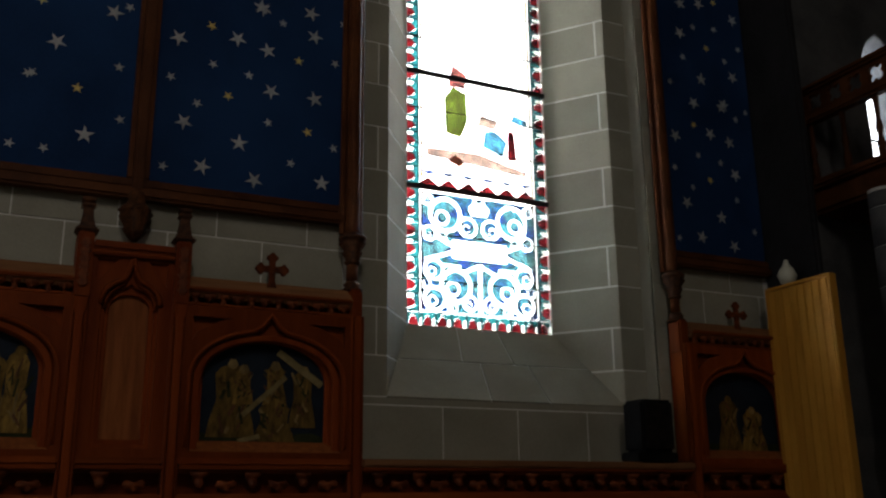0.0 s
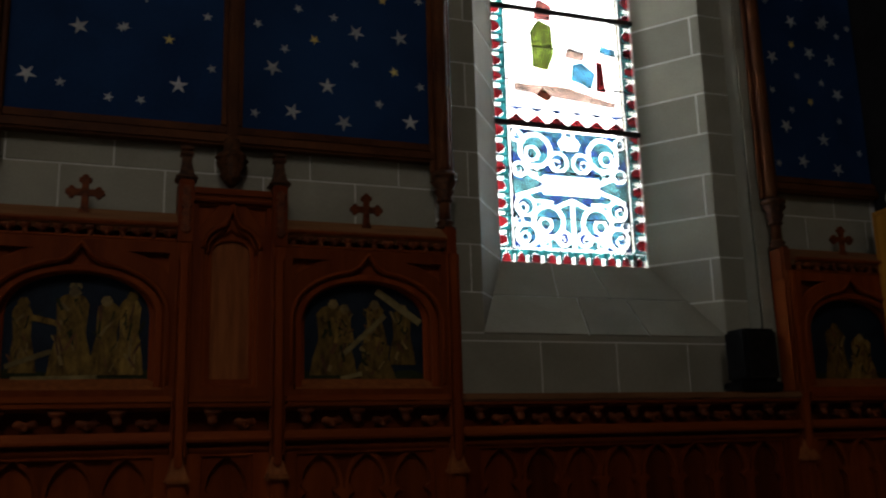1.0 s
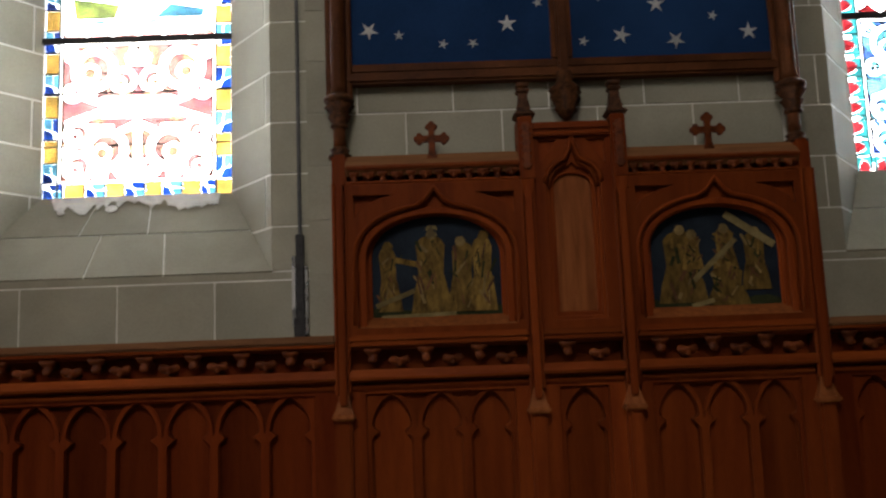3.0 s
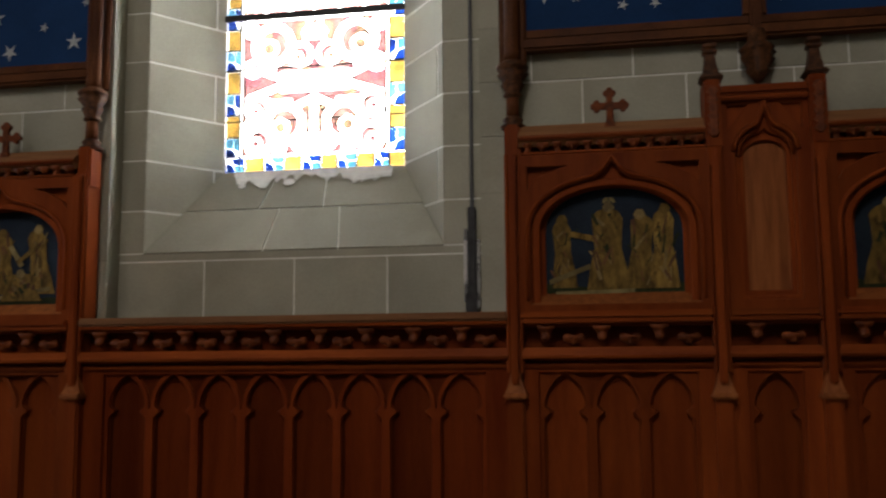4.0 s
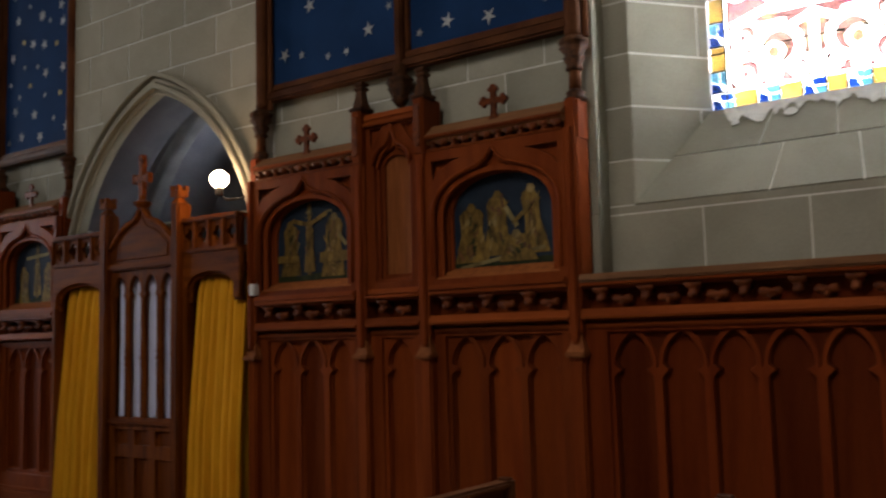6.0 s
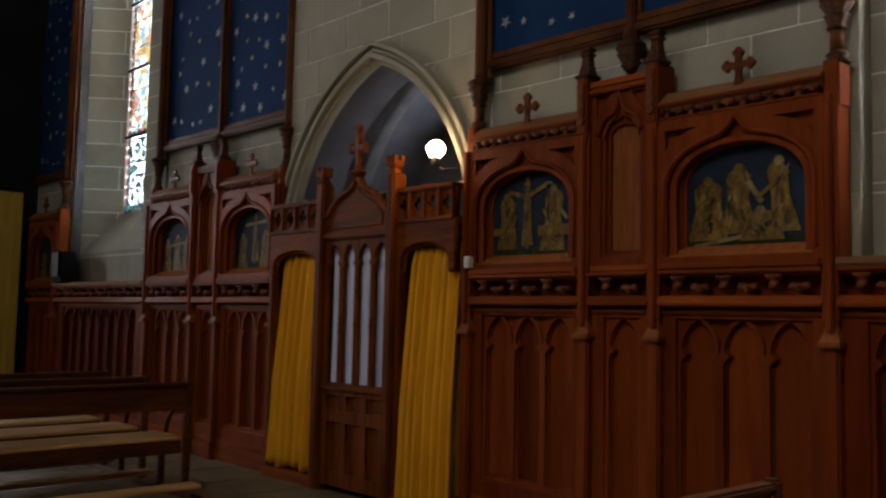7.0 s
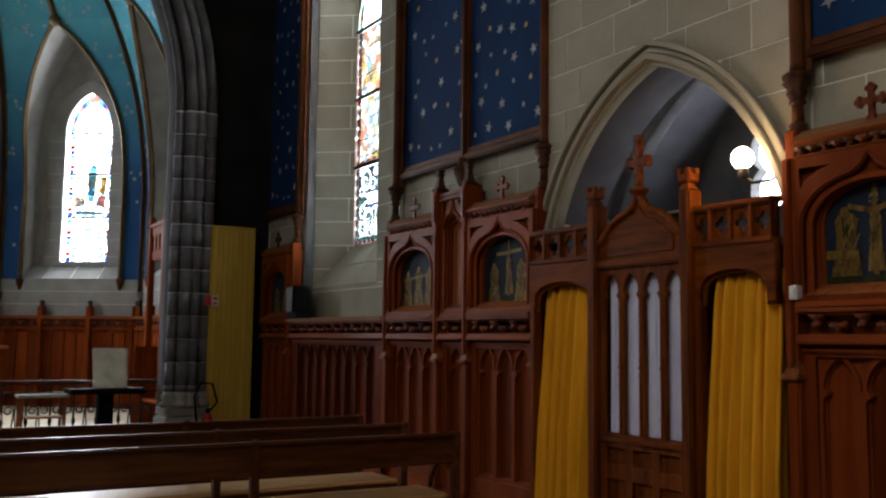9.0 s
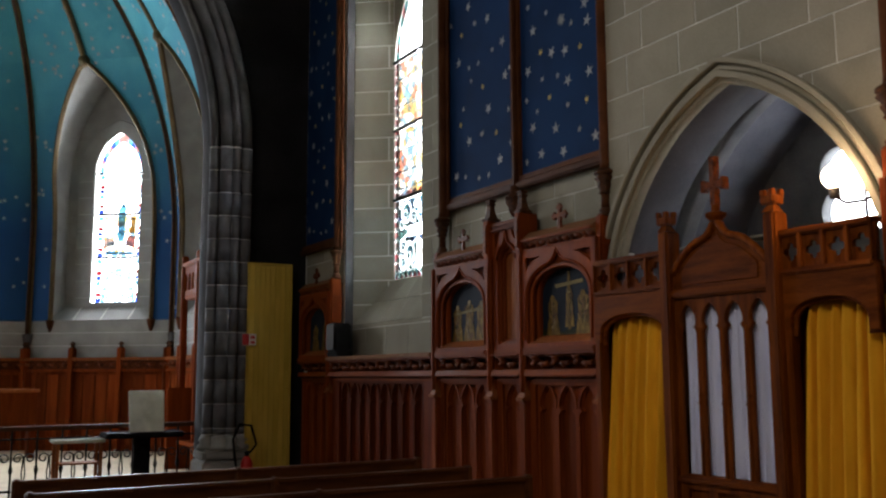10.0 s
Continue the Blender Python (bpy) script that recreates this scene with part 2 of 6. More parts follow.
STEEL = surface("bare_steel", (0.35, 0.36, 0.37), (0.6, 0.6, 0.6), 12, (1, 1, 1), 80, 0.28, 0.9, vary=0.1, bump=0.1)
WHITEPLASTIC = surface("white_plastic", (0.68, 0.68, 0.65), (0.78, 0.78, 0.75), 12, (1, 1, 1), 80, 0.4, vary=0.02, bump=0.02)
RED = surface("red_enamel", (0.45, 0.02, 0.02), (0.6, 0.03, 0.03), 12, (1, 1, 1), 80, 0.35, vary=0.05, bump=0.02)
SLAB = surface("stone_slab", (0.10, 0.072, 0.038), (0.20, 0.150, 0.080), 3, (1, 1, 1), 50, 0.6, vary=0.18, bump=0.15)
PALEFLOOR = surface("pale_chancel_floor", (0.5, 0.42, 0.27), (0.66, 0.57, 0.40), 3, (1, 1, 1), 50, 0.5, vary=0.08, bump=0.1)
LINEN = surface("worn_linen", (0.50, 0.52, 0.42), (0.68, 0.69, 0.58), 6, (1, 1, 1), 90, 0.85, vary=0.1, bump=0.2)


def lamp_glow(name, color, strength):
    m, n, l, b = material(name)
    b.inputs["Base Color"].default_value = (0.9, 0.85, 0.75, 1)
    b.inputs["Emission Color"].default_value = (*color, 1)
    b.inputs["Emission Strength"].default_value = strength
    return m


OUTSIDE = lamp_glow("bright_overcast_sky", (0.95, 0.98, 1.0), 16)
OUTSIDE.cycles.emission_sampling = "NONE"
BULB = lamp_glow("lit_bulb", (1.0, 0.70, 0.42), 40)
G_CLEAR = glass("clear_glass", (0.8, 0.84, 0.86), 0.1)
G_TEAL = glass("teal_glass", (0.006, 0.058, 0.062), 0.5)
G_RED = glass("red_glass", (0.05, 0.003, 0.004), 0.6)
G_YELLOW = glass("yellow_glass", (0.12, 0.070, 0.014), 0.4)
G_BLUE = glass("blue_glass", (0.002, 0.010, 0.07), 0.6)
G_SKY = glass("sky_glass", (0.02, 0.08, 0.13), 0.5)
G_WHITE = glass("white_glass", (0.45, 0.48, 0.45), 0.2)
G_GREEN = glass("green_glass", (0.045, 0.06, 0.01), 0.4)
G_ROSE = glass("rose_glass", (0.15, 0.045, 0.04), 0.4)
G_PALE = glass("pale_rose_glass", (0.16, 0.105, 0.085), 0.3)
G_BROWN = glass("brown_glass", (0.035, 0.008, 0.004), 0.4)
G_SCROLL_B = mosaic_glass("blue_mosaic_glass", [(0.014, 0.048, 0.120), (0.028, 0.104, 0.128), (0.020, 0.068, 0.132), (0.040, 0.112, 0.120), (0.011, 0.027, 0.104), (0.028, 0.112, 0.136)])
G_FAR = mosaic_glass("pale_picture_glass", [(0.50, 0.50, 0.48), (0.24, 0.09, 0.06), (0.55, 0.55, 0.52), (0.09, 0.18, 0.26), (0.45, 0.42, 0.34), (0.24, 0.17, 0.06), (0.50, 0.52, 0.55)], 11.0, 2.1)
G_APSE = mosaic_glass("pale_mosaic_glass", [(0.03, 0.10, 0.16), (0.35, 0.40, 0.45), (0.06, 0.12, 0.14), (0.40, 0.42, 0.42), (0.10, 0.08, 0.12)], 16.0, 1.2)
G_SCROLL_R = mosaic_glass("red_mosaic_glass", [(0.111, 0.034, 0.031), (0.118, 0.052, 0.043), (0.111, 0.038, 0.037), (0.118, 0.067, 0.037), (0.104, 0.028, 0.033), (0.118, 0.056, 0.048)], 11.0, 3.4)


# ---- builders ----
def outside(at, facing, w, h):
    """A plain bright sky backdrop behind a window."""
    bm = bmesh.new()
    vs = [bm.verts.new((x * w / 2, y * h / 2, 0)) for x, y in ((-1, -1), (1, -1), (1, 1), (-1, 1))]
    bm.faces.new(vs)
    ob = part("backdrop", bm, OUTSIDE, at=look(at, Vector(at) + Vector(facing)))
    tagged(ob, "plain bright overcast sky outside a window", "sky", kind="structure")


def mesh_of(name, bm):
    me = bpy.data.meshes.new(name)
    bm.to_mesh(me)
    bm.free()
    return me


def part(name, data, mat, parent=None, label="", at=None):
    """One mesh object, under a thing or part where one is given."""
    me = mesh_of(name, data) if isinstance(data, bmesh.types.BMesh) else data
    if not me.materials:
        me.materials.append(mat)
    ob = new(name, me)
    if at is not None:
        ob.matrix_basis = at if isinstance(at, Matrix) else Matrix.Translation(at)
    if parent:
        ob.parent = parent
    if label:
        ob["label"] = label
    return ob


def thing(name, label, category, group="", at=(0, 0, 0), kind=""):
    ob = new(name)
    ob.location = at
    return tagged(ob, label, category, group, kind)


def box(x0, x1, y0, y1, z0, z1, bevel=0.0, bm=None):
    bm = bm or bmesh.new()
    r = bmesh.ops.create_cube(bm, size=1)
    bmesh.ops.scale(bm, vec=(x1 - x0, y1 - y0, z1 - z0), verts=r["verts"])
    bmesh.ops.translate(bm, vec=((x0 + x1) / 2, (y0 + y1) / 2, (z0 + z1) / 2), verts=r["verts"])
    if bevel:
        edges = list({e for v in r["verts"] for e in v.link_edges})
        bmesh.ops.bevel(bm, geom=edges, offset=bevel, segments=2, affect="EDGES")
    return bm


def lathe(profile, n=16, bm=None, at=(0, 0, 0), square=False):
    """Turned form about z. profile: (radius, z) upwards."""
    bm = bm or bmesh.new()
    rings = []
    for r, z in profile:
        rings.append([bm.verts.new((at[0] + r * math.cos(2 * math.pi * (i + 0.5) / n), at[1] + r * math.sin(2 * math.pi * (i + 0.5) / n), at[2] + z)) for i in range(n)])
    for a, b in zip(rings, rings[1:]):
        for i in range(n):
            f = bm.faces.new((a[i], a[(i + 1) % n], b[(i + 1) % n], b[i]))
            f.smooth = n > 8
    bm.faces.new(rings[0][::-1])
    bm.faces.new(rings[-1])
    return bm


def plate(name, outlines, front, thick, bevel=0.0):
    """A board cut to outlines (u, v) with holes; it stands upright, its face at y = front, looking to -y."""
    cu = bpy.data.curves.new(name, "CURVE")
    cu.dimensions, cu.fill_mode = "2D", "BOTH"
    cu.extrude, cu.bevel_depth, cu.bevel_resolution = max(thick / 2 - bevel, 0), bevel, 1
    for pts in outlines:
        sp = cu.splines.new("POLY")
        sp.points.add(len(pts) - 1)
        for p, (u, v) in zip(sp.points, pts):
            p.co = (u, v, 0, 1)
        sp.use_cyclic_u = True
    ob = bpy.data.objects.new(name, cu)
    me = bpy.data.meshes.new_from_object(ob)
    bpy.data.objects.remove(ob)
    bpy.data.curves.remove(cu)
    bw = bmesh.new()
    bw.from_mesh(me)
    bmesh.ops.remove_doubles(bw, verts=bw.verts, dist=1e-5)
    bw.to_mesh(me)
    bw.free()
    me.transform(Matrix.Translation((0, front + thick / 2, 0)) @ Matrix.Rotation(math.pi / 2, 4, "X"))
    return me


def notched(x0, x1, z0, z1, arch):
    """A board from x0 to x1 with an arch cut up from its lower edge."""
    return [(x1, z0), (x1, z1), (x0, z1), (x0, z0)] + [(x, z0 if i in (0, len(arch) - 1) else z) for i, (x, z) in reversed(list(enumerate(arch)))]


def rect(x0, x1, z0, z1):
    return [(x0, z0), (x1, z0), (x1, z1), (x0, z1)]


def pointed(h, ratio, n=7):
    """Half of a pointed arch from (h, 0) to its apex (0, top)."""
    big = ratio * h
    end = math.acos((big - h) / big)
    return [(h - big + big * math.cos(end * i / n), big * math.sin(end * i / n)) for i in range(n + 1)]


def lancet(cx, h, z0, spring, ratio=1.5, cusp=0.0, n=7):
    half = []
    if cusp:
        half = [(h, spring - 0.040), (h - cusp * 0.55, spring - 0.022), (h - cusp * 1.2, spring - 0.004), (h - cusp * 0.5, spring + 0.010), (h - 0.004, spring + 0.022)]
        arc = [(x, z + spring + 0.022) for x, z in pointed(h - 0.004, ratio, n)]
    else:
        arc = [(x, z + spring) for x, z in pointed(h, ratio, n)]
    right = [(h, z0)] + half + arc
    left = [(-x, z) for x, z in reversed(right[:-1])]
    return [(cx + x, z) for x, z in right + left]


def depressed(h, z0, spring, rise, tip=0.0, n=14, cx=0.0):
    """A low round-shouldered arch, with an ogee tip where one is given."""
    right = [(h, z0)]
    for i in range(n + 1):
        a = math.pi / 2 * i / n
        u = math.cos(a)
        z = spring + rise * math.sin(a) ** 0.85
        if tip:
            z += tip * max(0, 1 - u / 0.24) ** 1.9
        right.append((h * u, z))
    left = [(-x, z) for x, z in reversed(right[:-1])]
    return [(cx + x, z) for x, z in right + left]


def foil(cx, cz, r, lobes=4, n=8, turn=0.0):
    """A foiled opening: lobes round a centre."""
    pts = []
    for k in range(lobes):
        a0 = turn + 2 * math.pi * k / lobes
        lx, lz = cx + 0.55 * r * math.cos(a0), cz + 0.55 * r * math.sin(a0)
        for i in range(n + 1):
            a = a0 - math.pi * 0.58 + math.pi * 1.16 * i / n
            pts.append((lx + 0.45 * r * math.cos(a), lz + 0.45 * r * math.sin(a)))
    return pts


def tube(points, radius, n=8, bm=None, cap=True):
    bm = bm or bmesh.new()
    rings = []
    pts = [Vector(p) for p in points]
    for i, p in enumerate(pts):
        d = (pts[min(i + 1, len(pts) - 1)] - pts[max(i - 1, 0)]).normalized()
        a = d.orthogonal().normalized() if abs(d.z) < 0.999 else Vector((1, 0, 0))
        if i and rings:
            a = (last - d * last.dot(d)).normalized()
        last = a
        b = d.cross(a)
        rings.append([bm.verts.new(p + radius * (math.cos(2 * math.pi * k / n) * a + math.sin(2 * math.pi * k / n) * b)) for k in range(n)])
    for r0, r1 in zip(rings, rings[1:]):
        for k in range(n):
            f = bm.faces.new((r0[k], r0[(k + 1) % n], r1[(k + 1) % n], r1[k]))
            f.smooth = True
    if cap:
        bm.faces.new(rings[0][::-1])
        bm.faces.new(rings[-1])
    return bm


def prism(quad, depth):
    """A block from four corners, pushed back along their normal."""
    bm = bmesh.new()
    q = [Vector(p) for p in quad]
    nrm = (q[1] - q[0]).cross(q[3] - q[0]).normalized()
    a = [bm.verts.new(p) for p in q]
    b = [bm.verts.new(p - nrm * depth) for p in q]
    bm.faces.new(a)
    bm.faces.new(b[::-1])
    for i in range(len(q)):
        j = (i + 1) % len(q)
        bm.faces.new((a[j], a[i], b[i], b[j]))
    return bm


COURSE, LENGTH, JOINT, BED = 0.305, 0.545, 0.008, 2.05
block_cache = {}


def block_mesh(w, h, mat):
    key = (round(w, 3), round(h, 3), mat.name)
    if key not in block_cache:
        bm = box(0, w, 0, 0.03, 0, h, 0.003)
        block_cache[key] = mesh_of("stone_block", bm)
        block_cache[key].materials.append(mat)
    return block_cache[key]


def courses(z0, z1):
    if z0 == 1.70:
        yield -1, 1.70, BED
        z0 = BED
    k = math.floor((z0 - BED) / COURSE + 1e-6)
    while BED + k * COURSE < z1 - 1e-6:
        a, b = max(z0, BED + k * COURSE), min(z1, BED + (k + 1) * COURSE)
        if b - a > 0.02:
            yield k, a, b
        k += 1


def stones(parent, origin, turn, width, z0, z1, phase=0.0, mat=None, skip=None, length=LENGTH):
    """Courses of separate blocks with recessed joints on an upright face that starts at origin and runs along turn (degrees)."""
    mat = mat or STONE
    base = Matrix.Translation((origin[0], origin[1], 0)) @ Matrix.Rotation(radians(turn), 4, "Z")
    for k, a, b in courses(z0, z1):
        u = -((phase + (length / 2 if k % 2 else 0)) % length)
        while u < width - 1e-6:
            s, e = max(u, 0), min(u + length, width)
            u += length
            if e - s < 0.025 or (skip and skip(s, e, a, b)):
                continue
            g = JOINT / 2
            sa, ea = s + (g if s > 0 else 0), e - (g if e < width else 0)
            part("stone_block", block_mesh(ea - sa, b - a - JOINT, mat), mat, parent, at=base @ Matrix.Translation((sa, 0, a + g)))

# ---- plan ----
WIDE, NARROW = 1.012, 0.502
GROUPS = [-0.544, -5.511, -10.451]          # first post of each panelled group
SPAN = 2 * WIDE + NARROW                     # first to last post
BAYS = [(-0.544 + SPAN, 4.42, 3.20, "teal"), (-5.511 + SPAN, -0.544, -1.86, "amber"), (-13.17, -10.451, -12.19, "teal")]
ARCH = (-10.451 + SPAN, -5.511)
ARCH_X = -6.73
EAST, WEST = 5.42, -14.45                    # cross walls that end the aisle wall
TOP = 10.5

# ---- large structure ----
floor = part("floor", box(-14.4, 9.0, -9.6, 1.8, -0.2, 0.0), SLAB)
tagged(floor, "worn stone and board floor of the nave", "floor", kind="structure")
ceiling = part("ceiling", box(-14.4, 9.0, -9.9, 1.9, TOP, TOP + 0.2), PLASTER)
tagged(ceiling, "plain dim plaster ceiling over the nave", "ceiling", kind="structure")


def extruded(poly, z0, z1, bm):
    lo = [bm.verts.new((x, y, z0)) for x, y in poly]
    hi = [bm.verts.new((x, y, z1)) for x, y in poly]
    bm.faces.new(lo[::-1])
    bm.faces.new(hi)
    for i in range(len(poly)):
        j = (i + 1) % len(poly)
        bm.faces.new((lo[i], lo[j], hi[j], hi[i]))


SILL_HALF, LIGHT_HALF, FACE, PANE_Y = 0.90, 0.585, 0.16, 0.57
bm = bmesh.new()
for g in GROUPS:
    # the ends beside the confessional recess are thinner
    thin0, thin1 = (0.45 if g == GROUPS[1] else 0), (0.45 if g == GROUPS[2] else 0)
    box(g + thin0, g + SPAN - thin1, 0.054, 0.9, 0, TOP, 0, bm)
    if thin0:
        box(g, g + thin0, 0.054, 0.36, 0, TOP, 0, bm)
    if thin1:
        box(g + SPAN - thin1, g + SPAN, 0.054, 0.36, 0, TOP, 0, bm)
box(4.42, EAST + 0.4, 0.054, 0.9, 0, TOP, 0, bm)
box(WEST - 0.4, -13.12, 0.054, 0.9, 0, TOP, 0, bm)
for x0, x1, c, kind in BAYS:
    box(x0, x1, FACE + 0.004, 0.9, 0, 2.10, 0, bm)
    extruded([(x0, 0.9), (x0, FACE + 0.004), (c - SILL_HALF, FACE + 0.004), (c - LIGHT_HALF, PANE_Y + 0.004), (c - LIGHT_HALF, 0.9)], 2.10, TOP, bm)
    extruded([(x1, 0.9), (c + LIGHT_HALF, 0.9), (c + LIGHT_HALF, PANE_Y + 0.004), (c + SILL_HALF, FACE + 0.004), (x1, FACE + 0.004)], 2.10, TOP, bm)
    a = [bm.verts.new((c - SILL_HALF, y, z)) for y, z in ((FACE + 0.004, 2.1), (PANE_Y, 2.65), (0.9, 2.65), (0.9, 2.1))]
    b = [bm.verts.new((c + SILL_HALF, y, z)) for y, z in ((FACE + 0.004, 2.1), (PANE_Y, 2.65), (0.9, 2.65), (0.9, 2.1))]
    for i in range(4):
        j = (i + 1) % 4
        bm.faces.new((a[i], b[i], b[j], a[j]))
bmesh.ops.recalc_face_normals(bm, faces=bm.faces)
wall_north = part("wall_north", bm, MORTAR)
tagged(wall_north, "grey coursed stone wall with white mortar joints", "wall", kind="structure")

# narrow stone strips at both sides of each window bay
for x0, x1, c, kind in BAYS:
    for s, e in ((x0, x0 + 0.075), (x1 - 0.19 if kind == "amber" else x1 - 0.12, x1)):
        if s < -13:
            continue
        st = part("wall_strip", box(s, e, 0.024, FACE + 0.02, 1.6, TOP), STONE, wall_north)

part("wall_strip", box(-13.118, -13.098, 0.058, FACE + 0.02, 1.6, TOP), DARKSTONE, wall_north)

# window head walls, pierced by the pointed lights
SPRING = 5.45
for x0, x1, c, kind in BAYS:
    me = plate("window_head", [notched(c - LIGHT_HALF - 0.05, c + LIGHT_HALF + 0.05, 5.44, TOP, lancet(c, LIGHT_HALF, 5.44, SPRING, 2.0, n=10))], PANE_Y + 0.004, 0.012)
    part("window_head", me, STONE, wall_north)

# wall over the confessional, with its pointed arch
ARCH_R, ARCH_C, ARCH_Z, ARCH_FACE = 1.66, -0.48, 1.84, -0.05


def arch_line(grow, z0, cx=ARCH_X):
    """The pointed arch, drawn a little wider or narrower about the same centres."""
    big = ARCH_R + grow
    end = math.acos(-ARCH_C / big)
    arc = [(ARCH_C + big * math.cos(end * i / 16), ARCH_Z + big * math.sin(end * i / 16)) for i in range(17)]
    if z0 > ARCH_Z:
        arc = [p for p in arc if p[1] > z0 + 0.01]
        right = [(ARCH_C + math.sqrt(big * big - (z0 - ARCH_Z) ** 2), z0)] + arc
    else:
        right = [(big + ARCH_C, z0)] + arc
    return [(cx + x, z) for x, z in right] + [(cx - x, z) for x, z in reversed(right[:-1])]


me = plate("arch_wall", [notched(ARCH[0], ARCH[1], 2.25, TOP, [p for p in arch_line(0.0, 2.2) if p[1] > 2.3])], ARCH_FACE + 0.004, 0.14)
part("arch_wall", me, MORTAR, wall_north)
for go, gi, y in ((0.126, -0.018, -0.050), (0.132, 0.110, -0.104), (0.084, 0.066, -0.066), (0.044, 0.014, -0.096)):
    me = plate("arch_moulding", [arch_line(go, 2.33), arch_line(gi, 2.331)], y, 0.09, 0.008)
    part("arch_moulding", me, STONE_WARM, wall_north)
# the soffit takes the shade-darkened colour too
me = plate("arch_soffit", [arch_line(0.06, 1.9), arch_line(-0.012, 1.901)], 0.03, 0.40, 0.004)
part("arch_soffit", me, RECESS_SHADED, wall_north)

# vaulted recess behind the arch; darker stone colours stand for its shade
prof = arch_line(0.33, 0.0)
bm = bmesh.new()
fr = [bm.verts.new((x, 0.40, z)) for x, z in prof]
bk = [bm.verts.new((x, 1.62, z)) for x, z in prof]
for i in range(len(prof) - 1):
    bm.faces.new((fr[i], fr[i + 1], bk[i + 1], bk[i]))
niche = part("recess_vault", bm, RECESS_SHADED, wall_north)
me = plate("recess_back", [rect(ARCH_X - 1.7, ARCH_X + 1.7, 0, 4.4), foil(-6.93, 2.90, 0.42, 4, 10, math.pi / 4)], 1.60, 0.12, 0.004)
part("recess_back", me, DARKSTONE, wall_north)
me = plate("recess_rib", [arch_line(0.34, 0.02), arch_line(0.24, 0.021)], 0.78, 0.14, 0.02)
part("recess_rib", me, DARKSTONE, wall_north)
foil_window = part("window_quatrefoil", plate("window_quatrefoil", [foil(-6.93, 2.90, 0.43, 4, 10, math.pi / 4)], 1.68, 0.01), G_CLEAR)
foil_window.visible_shadow = False
tagged(foil_window, "small bright quatrefoil window in the recess", "window", kind="structure")
me = plate("foil_lead", [rect(-6.94, -6.92, 2.5, 3.3)], 1.665, 0.012)
part("lead_bar", me, LEAD, foil_window)
daylight("foil_daylight", (-6.74, 2.1, 3.02), (0, -1, 0), 1.3, 1.3, 7)
outside((-6.74, 2.2, 3.02), (0, -1, 0), 3.0, 2.6)

# the other nave wall, unseen; its windows are assumed and placed to light the room
far = [rect(-14.4, 9.0, 0.0, TOP)]
for c in (-11.9, -5.4, -0.9):
    far.append(lancet(c, 0.80, 6.2, 8.6, 2.0, n=8))
me = plate("wall_south", far, 0, 0.4)
wall_south = part("wall_south", me, PLASTER, at=pose(0, -9.6, 0))
tagged(wall_south, "plain plastered unseen nave wall with assumed tall pointed windows", "wall", kind="structure")
for k, c in enumerate((-11.9, -5.4, -0.9)):
    pane = part("window_far", plate("window_far", [lancet(c, 0.82, 6.18, 8.6, 2.0, n=8)], 0, 0.01), G_CLEAR, at=pose(0, -9.5, 0))
    pane.visible_shadow = False
    tagged(pane, "assumed tall clear pointed window in the unseen opposite wall", "window", kind="structure")
    # added fill: height, strength and warm tint set freely to light the panelling
    daylight("far_daylight", (c, -10.1, 8.0), (0, 1, -0.45), 1.6, 3.6, WINDOW_LIGHT * (0.03, 0.74, 1.58)[k], (1.0, 0.91, 0.78))

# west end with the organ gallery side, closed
wall_east = part("wall_east", box(9.0, 9.3, -9.9, 1.9, 0, TOP), SHADEDWALL)
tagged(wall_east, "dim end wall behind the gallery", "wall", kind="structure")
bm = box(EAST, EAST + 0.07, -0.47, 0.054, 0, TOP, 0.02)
nib = part("wall_nib", bm, SHADEDWALL)
tagged(nib, "return wall beside the gallery, coloured dark for shade", "wall", kind="structure")
# stone side wall, given the dark stone colour to stand for shade
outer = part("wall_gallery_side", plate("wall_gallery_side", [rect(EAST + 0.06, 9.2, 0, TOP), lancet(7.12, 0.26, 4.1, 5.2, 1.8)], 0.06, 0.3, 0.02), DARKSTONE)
side_pane = part("window_gallery_side", plate("window_gallery_side", [lancet(7.12, 0.27, 4.08, 5.2, 1.8)], 0.24, 0.008), G_CLEAR)
side_pane.visible_shadow = False
tagged(side_pane, "narrow bright window beside the gallery", "window", kind="structure")
part("lead_bar", box(6.85, 7.39, 0.22, 0.235, 4.6, 4.62), LEAD, side_pane)
outside((7.12, 0.9, 4.7), (0, -1, 0), 2.5, 3.5)
daylight("gallery_daylight", (7.12, 0.7, 4.7), (0, -1, 0), 0.6, 1.6, 5)
tagged(outer, "side wall under and over the gallery, coloured dark for shade", "wall", kind="structure")

# cross wall with the chancel arch, its deep shade put into the colour
AX = -4.6
CH = 3.27


def chancel_line(h, z0):
    ratio = 1.3
    big = ratio * CH + (h - CH)
    cen = CH - ratio * CH
    end = math.acos(-cen / big)
    arc = [(cen + big * math.cos(end * i / 20), 4.5 + big * math.sin(end * i / 20)) for i in range(21)]
    right = [(h, z0)] + arc
    return [(x, z) for x, z in right] + [(-x, z) for x, z in reversed(right[:-1])]


turned = Matrix.Translation((WEST, AX, 0)) @ Matrix.Rotation(radians(90), 4, "Z")
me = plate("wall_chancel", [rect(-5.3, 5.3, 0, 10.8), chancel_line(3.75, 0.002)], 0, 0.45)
wall_chancel = part("wall_chancel", me, SHADEDWALL, at=turned)
tagged(wall_chancel, "cross wall coloured near-black for shade, pierced by the chancel arch", "wall", kind="structure")
